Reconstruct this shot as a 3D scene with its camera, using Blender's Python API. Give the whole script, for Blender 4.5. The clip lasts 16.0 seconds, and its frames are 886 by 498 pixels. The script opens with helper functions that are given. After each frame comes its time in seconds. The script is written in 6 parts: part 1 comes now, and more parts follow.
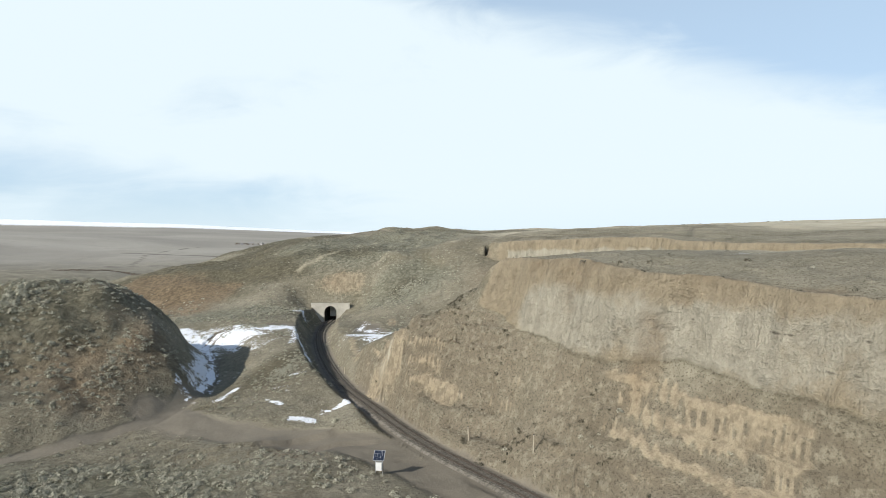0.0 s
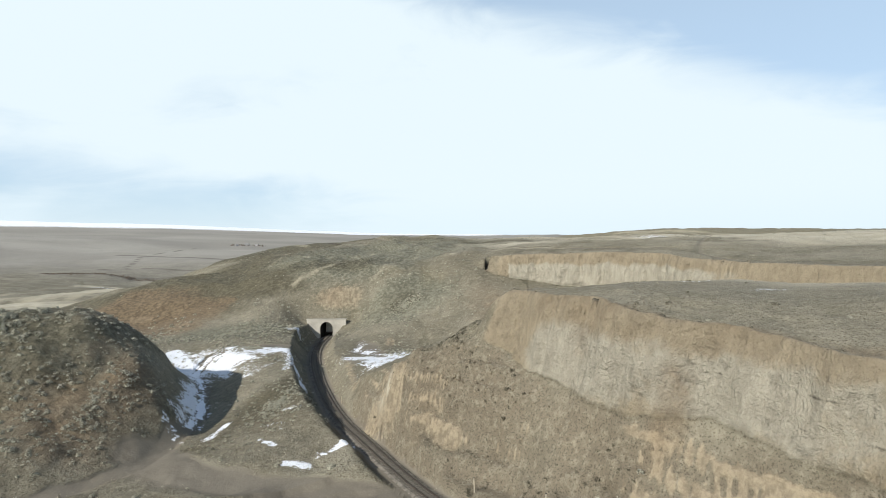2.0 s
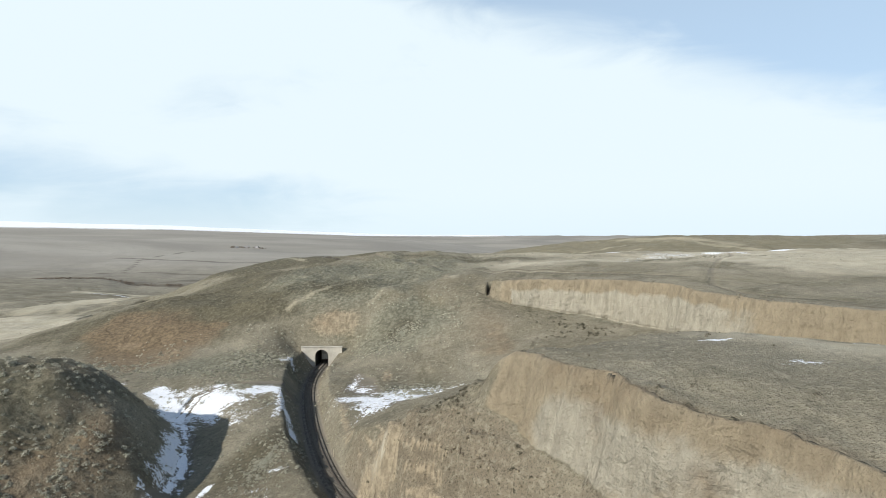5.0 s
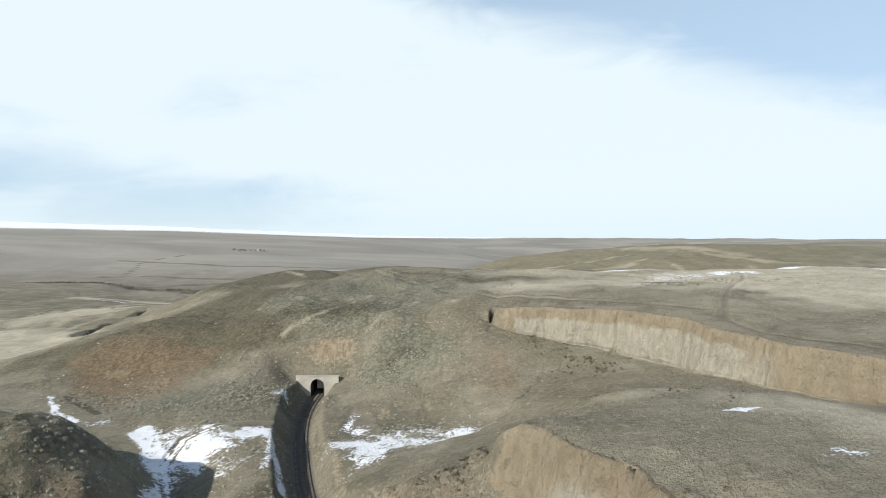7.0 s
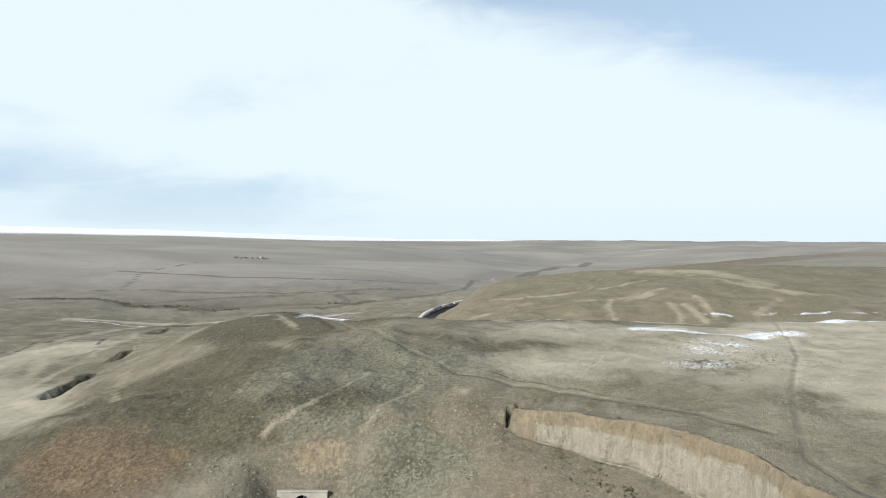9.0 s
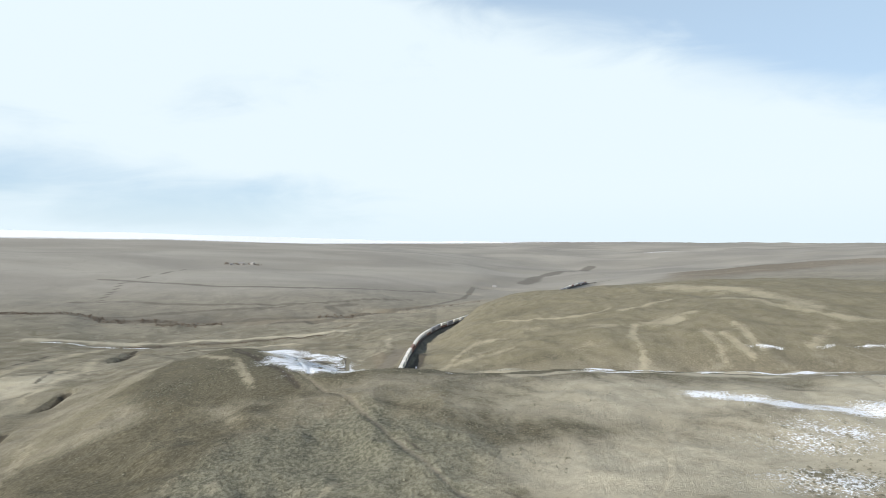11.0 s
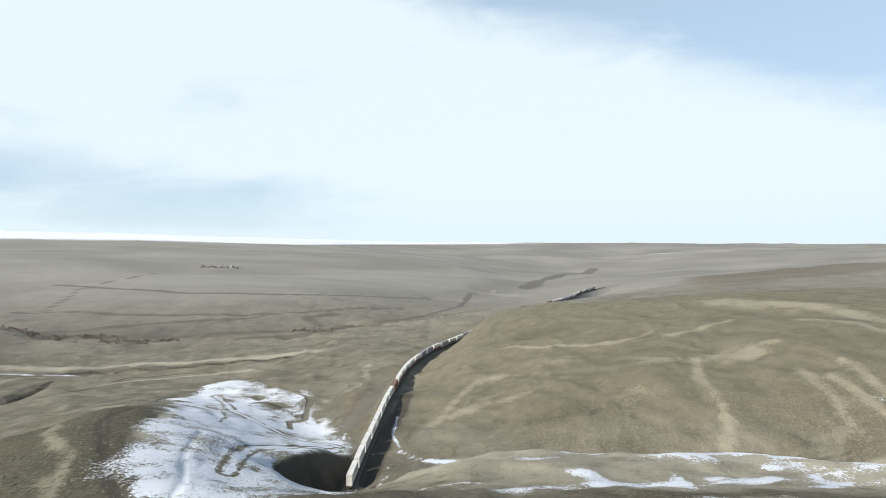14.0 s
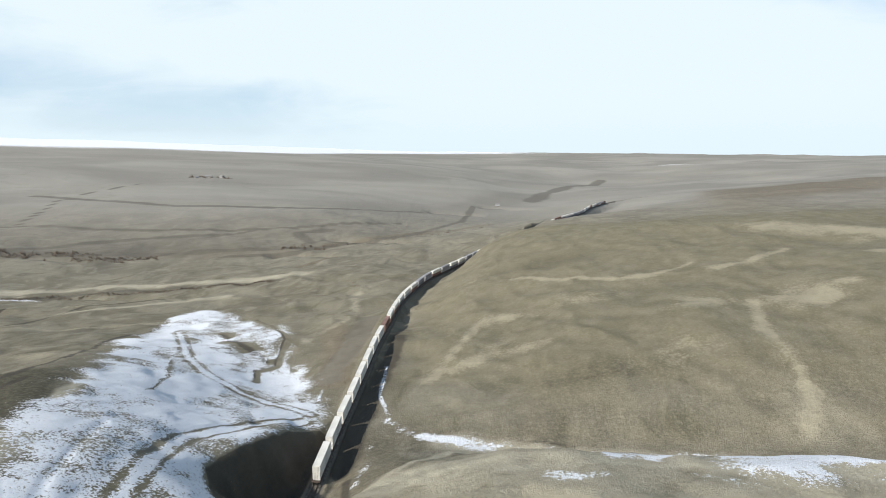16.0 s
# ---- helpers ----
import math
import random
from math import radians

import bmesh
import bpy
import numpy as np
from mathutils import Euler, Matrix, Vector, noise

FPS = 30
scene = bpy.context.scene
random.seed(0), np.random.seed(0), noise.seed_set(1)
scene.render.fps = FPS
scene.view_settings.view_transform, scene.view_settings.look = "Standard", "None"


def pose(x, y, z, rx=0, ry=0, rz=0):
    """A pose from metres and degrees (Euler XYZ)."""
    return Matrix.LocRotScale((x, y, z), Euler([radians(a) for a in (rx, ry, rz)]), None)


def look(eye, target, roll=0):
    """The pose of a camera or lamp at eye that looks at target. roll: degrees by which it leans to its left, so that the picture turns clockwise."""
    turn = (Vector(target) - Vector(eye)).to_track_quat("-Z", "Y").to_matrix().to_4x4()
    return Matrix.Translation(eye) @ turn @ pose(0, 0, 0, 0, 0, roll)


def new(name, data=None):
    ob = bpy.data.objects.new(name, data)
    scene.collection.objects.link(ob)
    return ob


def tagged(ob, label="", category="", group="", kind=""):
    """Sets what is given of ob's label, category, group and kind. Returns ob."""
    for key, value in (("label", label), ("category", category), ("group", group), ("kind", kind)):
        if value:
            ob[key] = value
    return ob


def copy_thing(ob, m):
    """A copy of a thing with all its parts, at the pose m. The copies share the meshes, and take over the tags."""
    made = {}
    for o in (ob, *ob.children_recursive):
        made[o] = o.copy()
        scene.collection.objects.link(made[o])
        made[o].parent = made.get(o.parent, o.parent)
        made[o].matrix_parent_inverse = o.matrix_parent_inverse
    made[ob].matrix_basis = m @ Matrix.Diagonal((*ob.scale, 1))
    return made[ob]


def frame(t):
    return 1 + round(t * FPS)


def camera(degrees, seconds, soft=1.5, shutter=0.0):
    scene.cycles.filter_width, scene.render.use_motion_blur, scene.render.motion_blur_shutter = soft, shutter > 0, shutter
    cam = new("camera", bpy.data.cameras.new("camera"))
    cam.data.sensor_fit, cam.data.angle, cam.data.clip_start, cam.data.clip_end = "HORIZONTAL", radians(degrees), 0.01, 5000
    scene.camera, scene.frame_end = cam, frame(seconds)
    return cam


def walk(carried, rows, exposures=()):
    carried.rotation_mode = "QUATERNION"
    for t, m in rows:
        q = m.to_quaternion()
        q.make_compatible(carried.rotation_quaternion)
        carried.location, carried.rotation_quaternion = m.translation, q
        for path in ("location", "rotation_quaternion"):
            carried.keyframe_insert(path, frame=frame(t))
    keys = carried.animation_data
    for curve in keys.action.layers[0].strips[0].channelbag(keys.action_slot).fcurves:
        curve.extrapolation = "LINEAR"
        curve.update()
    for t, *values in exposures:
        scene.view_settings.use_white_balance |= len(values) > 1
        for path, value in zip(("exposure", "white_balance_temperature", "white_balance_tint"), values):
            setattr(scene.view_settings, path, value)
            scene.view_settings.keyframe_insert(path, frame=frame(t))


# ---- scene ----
cam = camera(76.0, 16.0, soft=0.6)
# seconds, x, y, z, yaw, pitch, roll
PATH = [
    (0.0, 0.01, 0.00, 28.00, -0.02, -0.50, -0.08),
    (0.5, -0.44, 1.04, 29.41, -0.17, -0.61, -0.25),
    (1.0, -0.77, 2.21, 30.65, -0.28, -0.62, -0.20),
    (1.5, -0.88, 3.64, 31.78, -0.31, -0.62, -0.19),
    (2.0, -0.88, 5.07, 32.94, -0.40, -0.61, -0.24),
    (2.5, -0.91, 6.14, 34.18, -0.45, -0.61, -0.21),
    (3.0, -0.82, 7.39, 35.47, -0.41, -0.63, -0.17),
    (3.5, -0.82, 8.46, 36.75, -0.43, -0.65, -0.25),
    (4.0, -0.72, 9.77, 38.07, -0.38, -0.64, -0.23),
    (5.3, -0.46, 13.08, 41.58, -0.28, -0.65, -0.11),
    (6.3, -0.21, 15.23, 43.92, -0.17, -0.65, 0.01),
    (6.5, -0.21, 16.13, 44.82, -0.17, -0.65, 0.01),
    (7.0, -0.16, 19.84, 48.50, -0.08, -0.58, 0.12),
    (7.5, -0.26, 25.61, 53.95, 0.07, -0.60, 0.20),
    (8.0, -0.43, 32.03, 59.97, 0.21, -0.65, 0.13),
    (8.5, -0.97, 39.33, 65.97, 0.25, -0.66, 0.18),
    (9.0, -1.10, 47.44, 72.19, 0.39, -0.68, 0.16),
    (9.5, -1.15, 58.89, 77.33, 0.22, -0.73, 0.16),
    (10.0, -1.20, 74.59, 81.13, 0.39, -0.70, 0.07),
    (12.5, 0.15, 160.42, 85.04, 0.10, -0.63, -0.21),
    (13.0, 0.26, 179.01, 85.58, -0.13, -0.63, -0.10),
    (13.5, 0.95, 198.24, 85.76, -0.11, -0.64, -0.01),
    (14.0, 0.99, 216.16, 85.85, -0.10, -0.59, 0.03),
    (14.2, 1.07, 222.74, 85.88, -0.10, -0.66, 0.06),
    (14.3, 1.11, 226.02, 85.90, -0.10, -0.95, 0.07),
    (14.4, 1.15, 229.31, 85.92, -0.10, -2.15, 0.08),
    (14.5, 1.19, 232.60, 85.94, -0.10, -3.68, 0.10),
    (14.6, 1.27, 235.74, 86.12, -0.08, -5.20, 0.12),
    (14.8, 1.42, 242.02, 86.47, -0.06, -7.95, 0.17),
    (14.9, 1.49, 245.17, 86.65, -0.04, -9.10, 0.20),
    (15.0, 1.57, 248.31, 86.82, -0.03, -9.56, 0.22),
    (15.5, 1.95, 264.11, 86.59, -0.03, -9.63, 0.25),
    (16.0, 1.92, 277.31, 86.75, 0.05, -9.66, 0.32),
]
walk(cam, [(t, pose(x, y, z, 0, 0, yaw) @ pose(0, 0, 0, 90 + pitch) @ pose(0, 0, 0, 0, 0, roll)) for t, x, y, z, yaw, pitch, roll in PATH])

# ---------------------------------------------------------------- light
SUN_TURN, SUN_HIGH = 131.0, 31.0   # bearing the light comes from (degrees from +y, to the left), height over the horizon
EXPOSURE = 0.12
az = radians(SUN_TURN)
sun_from = Vector((-math.sin(az) * math.cos(radians(SUN_HIGH)), math.cos(az) * math.cos(radians(SUN_HIGH)), math.sin(radians(SUN_HIGH))))
sun = new("sun", bpy.data.lights.new("sun", "SUN"))
sun.data.energy, sun.data.angle, sun.data.color = 5.0, radians(0.6), (1.0, 0.95, 0.88)
sun.matrix_world = look(sun_from * 100, (0, 0, 0))
scene.view_settings.exposure = EXPOSURE

world = bpy.data.worlds.new("world")
scene.world = world
world.use_nodes = True


class Nodes:
    """Short hand for node trees."""

    def __init__(self, tree):
        self.tree = tree
        tree.nodes.clear()

    def add(self, kind, *links, **values):
        n = self.tree.nodes.new(kind)
        for k, v in values.items():
            if k == "op":
                n.operation = v
            elif k == "blend":
                n.data_type, n.blend_type = "RGBA", v
            elif k == "layer":
                n.layer_name = v
            elif k == "attr":
                n.attribute_name = v
            elif k == "sky":
                n.sky_type = v
            elif k == "cells":
                n.feature = v
            elif k == "bands":
                n.wave_type, n.bands_direction = "BANDS", v
            elif k == "clamp":
                n.clamp = v
            else:
                n.inputs[int(k[1:]) if k[0] == "i" and k[1:].isdigit() else k.replace("_", " ")].default_value = v
        for place, source in links:
            self.tree.links.new(source, n.inputs[place])
        return n

    def math(self, op, a, b=None, c=None):
        n = self.tree.nodes.new("ShaderNodeMath")
        n.operation = op
        for i, v in enumerate((a, b, c)):
            if v is None:
                continue
            if isinstance(v, (int, float)):
                n.inputs[i].default_value = v
            else:
                self.tree.links.new(v, n.inputs[i])
        return n.outputs[0]

    def step(self, value, low, high):
        n = self.tree.nodes.new("ShaderNodeMapRange")
        n.interpolation_type = "SMOOTHSTEP"
        self.tree.links.new(value, n.inputs[0])
        n.inputs[1].default_value, n.inputs[2].default_value = low, high
        return n.outputs[0]

    def noise(self, at, scale, detail=4.0, rough=0.6, stretch=None, warp=0.0):
        if stretch:
            m = self.add("ShaderNodeMapping", ("Vector", at), Scale=stretch)
            at = m.outputs[0]
        n = self.add("ShaderNodeTexNoise", ("Vector", at), Scale=scale, Detail=detail, Roughness=rough, Distortion=warp)
        return n.outputs[0]

    def mix(self, fac, a, b, blend="MIX"):
        n = self.tree.nodes.new("ShaderNodeMix")
        n.data_type, n.blend_type = "RGBA", blend
        for i, v in ((0, fac), (6, a), (7, b)):
            if isinstance(v, (int, float)):
                n.inputs[i].default_value = v
            elif isinstance(v, tuple):
                n.inputs[i].default_value = (*v, 1)
            else:
                self.tree.links.new(v, n.inputs[i])
        return n.outputs[2]

    def surface(self, colour, rough=0.9, bump=None, depth=0.05, metal=0.0, strength=1.0):
        b = self.add("ShaderNodeBsdfPrincipled", Roughness=rough if isinstance(rough, float) else 0.5, Metallic=metal)
        if isinstance(colour, tuple):
            b.inputs["Base Color"].default_value = (*colour, 1)
        else:
            self.tree.links.new(colour, b.inputs["Base Color"])
        if not isinstance(rough, float):
            self.tree.links.new(rough, b.inputs["Roughness"])
        b.inputs["Specular IOR Level"].default_value = 0.25
        if bump is not None:
            n = self.add("ShaderNodeBump", ("Height", bump), Distance=depth, Strength=strength)
            self.tree.links.new(n.outputs[0], b.inputs["Normal"])
        out = self.add("ShaderNodeOutputMaterial")
        self.tree.links.new(b.outputs[0], out.inputs[0])


def material(name):
    m = bpy.data.materials.new(name)
    m.use_nodes = True
    return m, Nodes(m.node_tree)


# Sky: clear winter sky with a broad veil of thin bright cloud.
w = Nodes(world.node_tree)
place = w.add("ShaderNodeTexCoord").outputs["Generated"]
sky = w.add("ShaderNodeTexSky", sky="NISHITA")
sky.sun_disc, sky.sun_elevation, sky.sun_rotation = False, radians(SUN_HIGH), radians(-SUN_TURN)
sky.air_density, sky.dust_density, sky.altitude = 1.0, 0.6, 600
blue = w.mix(1.0, sky.outputs[0], (0.105, 0.105, 0.105), "MULTIPLY")
split = w.add("ShaderNodeSeparateXYZ", ("Vector", place))
height = split.outputs[2]
side = w.math("DIVIDE", split.outputs[0], w.math("ADD", w.math("ABSOLUTE", split.outputs[1]), 0.15))
veil = w.noise(place, 1.6, 6, 0.5, (1.0, 0.6, 2.2), 0.5)
wisps = w.noise(place, 4.2, 7, 0.55, (1.0, 0.5, 3.4), 0.8)
clear = w.step(w.math("ADD", w.math("ADD", height, w.math("MULTIPLY", side, 0.30)), w.math("MULTIPLY", veil, 0.12)), 0.37, 0.55)
low = w.math("MULTIPLY", w.math("MULTIPLY", w.step(w.math("MULTIPLY", side, -1.0), -0.2, 0.5), w.step(height, 0.0, 0.04)), w.math("SUBTRACT", 1.0, w.step(height, 0.08, 0.16)))
thick = w.math("ADD", w.math("MULTIPLY", veil, 0.6), w.math("MULTIPLY", wisps, 0.4))
thick = w.math("SUBTRACT", w.math("ADD", thick, 0.165), w.math("ADD", w.math("MULTIPLY", clear, 0.42), w.math("MULTIPLY", low, 0.26)))
# The veil thins out overhead, where the sky is clear.
cloud = w.math("MULTIPLY", w.math("ADD", 0.30, w.math("MULTIPLY", w.step(thick, 0.34, 0.62), 0.68)), w.math("SUBTRACT", 1.0, w.math("MULTIPLY", w.step(height, 0.40, 0.72), 0.85)))
veiled = w.mix(cloud, w.mix(w.math("SUBTRACT", 0.5, w.math("MULTIPLY", w.step(height, 0.3, 0.7), 0.5)), blue, (0.42, 0.66, 0.95)), (0.775, 0.885, 0.94))
air = w.math("SUBTRACT", 1.0, w.step(height, 0.0, 0.10))
veiled = w.mix(w.math("MULTIPLY", air, 0.55), veiled, (0.70, 0.84, 0.93))
back = w.add("ShaderNodeBackground", ("Color", veiled), Strength=1.0)
w.tree.links.new(back.outputs[0], w.add("ShaderNodeOutputWorld").inputs[0])


# ---------------------------------------------------------------- land
def line_points(line, every):
    """Points at even steps on a line of (x, y, z)."""
    p = np.array(line, float)
    if len(p) == 1:
        return p
    d = np.r_[0, np.cumsum(np.hypot(*np.diff(p[:, :2], axis=0).T))]
    s = np.linspace(0, d[-1], max(2, int(round(d[-1] / every)) + 1))
    return np.stack([np.interp(s, d, p[:, i]) for i in range(3)], 1)


def smooth_line(line, every):
    """A line through the given points, bent smoothly."""
    p = np.array(line, float)
    p = np.vstack([2 * p[0] - p[1], p, 2 * p[-1] - p[-2]])
    out = []
    for a, b, c, d in zip(p, p[1:], p[2:], p[3:]):
        n = max(2, int(np.hypot(*(c - b)[:2]) / every))
        for t in np.arange(n) / n:
            out.append(0.5 * (2 * b + (c - a) * t + (2 * a - 5 * b + 4 * c - d) * t * t + (3 * b - a - 3 * c + d) * t**3))
    return np.array(out + [p[-2]])


# The single railway line: into the tunnel, out of it and on through the valley.
RAIL_NEAR = [(70, 2, 0.6), (46, 18, 0.6), (30, 34, 0.6), (18.5, 48.5, 0.7), (9.5, 60.8, 0.8), (4.4, 67.6, 0.8), (-1.8, 76, 0.9), (-7.1, 85, 1.0), (-12.8, 96, 1.1),
             (-18.6, 107.3, 1.2), (-24.2, 121.8, 1.4), (-30, 140.4, 1.6), (-35, 160.5, 1.8), (-37.6, 177, 1.9), (-38.2, 192.4, 2.0), (-38.0, 215, 1.8), (-37, 300, 0)]
RAIL_FAR = [(-34, 380, -1.6), (-32.4, 412, -2), (-31.8, 446, -2.1), (-31, 469, -2.2), (-30.4, 492, -2.3), (-29.2, 530, -2.3), (-27, 561, -2.4), (-25.8, 582, -2.4), (-22.6, 612, -2.4), (-16.5, 642, -2.5),
            (-8, 673, -2.5), (4, 701, -2.6), (16, 728, -2.6), (31, 764, -2.6), (48, 802, -2.8), (70, 845, -3), (108, 919, -3), (152, 1029, -3), (203, 1116, -3), (250, 1225, -3), (322, 1350, -3), (430, 1480, -3)]
rail_near, rail_far = smooth_line(RAIL_NEAR, 1.5), smooth_line(RAIL_FAR, 3.0)
PORTAL = (-38.2, 192.4)

# Break lines of the land, by landform: the lie of brows, feet, crests and floors.
CUT = {
    "ledge_low": [(36, 36, 5), (24, 50, 6), (17, 63.5, 6.6), (10, 76, 6.5), (2.5, 84, 8), (-4.5, 92, 8.5), (-11, 103, 7.5), (-16.5, 113, 5.2), (-20, 126, 4)],
    "ledge_mid": [(44, 34, 9.5), (31, 47, 10), (22.5, 61, 10.5), (14.5, 74, 12.2), (6.4, 81.6, 11.8), (1.6, 87.4, 12.4), (-4.2, 95, 12.6), (-11.4, 108, 9.4), (-15, 123, 6.4)],
    "foot": [(60, 14, 14), (42, 36, 15.6), (30.8, 52, 16.2), (27.2, 59, 16.2), (20.5, 66.5, 15.4), (15.5, 75, 15.2), (10.2, 84.5, 16), (7.0, 89, 17.4)],
    "brow": [(64, 15, 22), (44.5, 37, 22.5), (32.7, 53, 22.9), (28.2, 62, 24.1), (22.4, 68.5, 24.8), (17, 78, 25.6), (13, 85.5, 25.6), (10.6, 91, 25.4)],
    "nose": [(6.5, 94.5, 21), (1, 97.4, 16.8), (-4, 98.6, 15.4), (-8, 99.4, 15), (-11.6, 106, 10.6), (-16, 116, 6.4)],
}
BENCH = {
    "bench": [(64, 40, 26), (45, 60, 26.5), (40, 79, 26.5), (38.5, 92, 26.8), (24, 93, 26.4), (13, 96, 24.6)],
    "fall": [(13, 108, 19), (30, 120, 22), (48, 118, 23.5), (66, 100, 25), (95, 70, 25)],
    "bowl": [(14, 136, 11.5), (20, 158, 11.5), (30, 172, 15), (44, 160, 16.2), (50, 140, 19)],
    "field": [(-18.6, 134, 6), (-8, 140, 5.6), (3, 142, 6.2), (10, 148, 7.2)],
    "field_back": [(-19.7, 148, 4.8), (-7, 163, 5.2), (4, 169, 9.5)],
    "field_rim": [(-25, 162, 4.8), (-26, 178, 5.6), (-14, 179, 9), (0, 181, 14), (11, 186, 19)],
    "upper_foot": [(17, 194.5, 23), (24, 189.5, 21), (37, 184, 19.6), (49.5, 173, 18.2), (57.5, 160, 17.6), (61, 148, 18.8), (65.5, 136.5, 19), (76, 121, 19.6), (90, 103, 20), (112, 82, 20)],
    "upper_brow": [(17.5, 199.5, 28), (25.5, 194.5, 28.8), (39.2, 187.5, 29.4), (52.5, 176, 29.8), (60.5, 162, 29.8), (64.2, 149.5, 28.6), (69, 138.5, 28.2), (79.5, 123, 28), (94, 105.5, 28), (116, 85, 28)],
}
PORTAL_HILL = {
    "face_top": [(-47, 194.4, 7.7), (-38, 194.6, 7.8), (-29.5, 194.4, 7.7)],
    "face_mid": [(-49, 199, 14.5), (-36, 198, 14), (-27, 198.5, 15.8)],
    "face_brow": [(-52, 207.5, 20.3), (-35, 209, 22.4), (-24, 205.5, 22.6)],
    "slope": [(-20, 192, 12.5), (-14.5, 194, 15.6), (-4, 196, 19)],
    "spur": [(-16.7, 207.7, 25.3), (-9.7, 223.5, 26.4), (3.2, 210.5, 28.6)],
    "shoulder": [(-61, 208, 18.9), (-58, 218.6, 22.6), (-57, 227, 24.9), (-37, 233, 25.6)],
    "west_bank": [(-42, 157, 6.6), (-45, 168, 7.4), (-48.6, 182, 7.8), (-51.6, 190, 10)],
    "red_foot": [(-128, 186, 5), (-112, 189, 5.4), (-98, 194.5, 5.6), (-89, 189.5, 6.2), (-75, 186, 7.6), (-62, 186, 8.2)],
    "red_top": [(-130, 203, 8), (-118, 206, 11.5), (-102.7, 206.5, 13.2), (-85, 208, 13.6), (-72, 207, 15.2)],
    "red_back": [(-140, 224, 11), (-125, 226, 15), (-100, 230, 19), (-78, 232, 21.5)],
}
NEAR = {
    "gully": [(-104, 170, 5), (-92, 158, 5.2), (-78, 152, 5), (-66, 147, 4.6), (-56, 133, 3.6), (-49, 121, 2.8), (-43.5, 106, 1.9), (-43, 98, 1.4)],
    "hump": [(-30, 106, 4), (-35, 119, 5), (-41, 134, 6), (-48.5, 141, 6.5), (-52, 149, 7), (-60, 166, 6.8)],
    "hump_edge": [(-19, 91, 2.2), (-22.5, 99, 4), (-26, 108, 5.2), (-31, 121, 5.9), (-37, 139, 6.4)],
    "hump_foot": [(-18, 86, 1.0), (-25, 84.5, 1.2), (-33, 88, 1.2), (-38.5, 97, 1.6)],
    "apron": [(-42, 88, 1.2), (-34, 80, 0.7), (-20, 78, 0.8), (-10, 78, 0.8), (-4, 68, 0.8), (6, 56, 0.7), (20, 40, 0.6)],
    "apron_edge": [(-60, 71, 0.6), (-47.7, 74, 0.2), (-36, 76, 0.6), (-24, 71, 1.6), (-14, 67.5, 1.9), (-7, 61, 1.8), (4, 50, 1.4)],
    "foreground": [(-80, 52, 0), (-40, 56, 1.6), (-18, 56, 2.2), (-6, 46, 1.8), (10, 30, 1)],
    "behind": [(-120, 0, -2), (-40, 5, 0), (20, 5, 0.5)],
    "mound_top": [(-120, 112, 16), (-96, 108, 19.5), (-80, 108, 20), (-68.5, 104.5, 21), (-61, 104.5, 19), (-56, 107, 14.4), (-51.5, 107.5, 9.8)],
    "mound_face": [(-92, 80, 10), (-76, 84, 11), (-63, 93, 12.2), (-58.5, 96.5, 10.8), (-52, 99, 9.4)],
    "mound_skirt": [(-92, 66, 3), (-70, 72, 3.4), (-58, 79, 3.6), (-52.5, 90, 4.6), (-46.8, 99, 6.2)],
    "mound_foot": [(-60, 74, 1), (-50, 82, 1.2), (-45.5, 91, 1.6), (-44.8, 100, 2)],
    "mound_back": [(-120, 132, 11), (-96, 130, 13.5), (-75, 126, 14), (-64, 124, 12), (-57.5, 123, 9.4)],
    "mound_back_foot": [(-110, 150, 6), (-90, 145, 6), (-72, 140, 5.6), (-61, 133, 4.4)],
    "west_low": [(-230, 120, 2), (-170, 150, 4), (-150, 186, 5), (-165, 230, 3)],
}
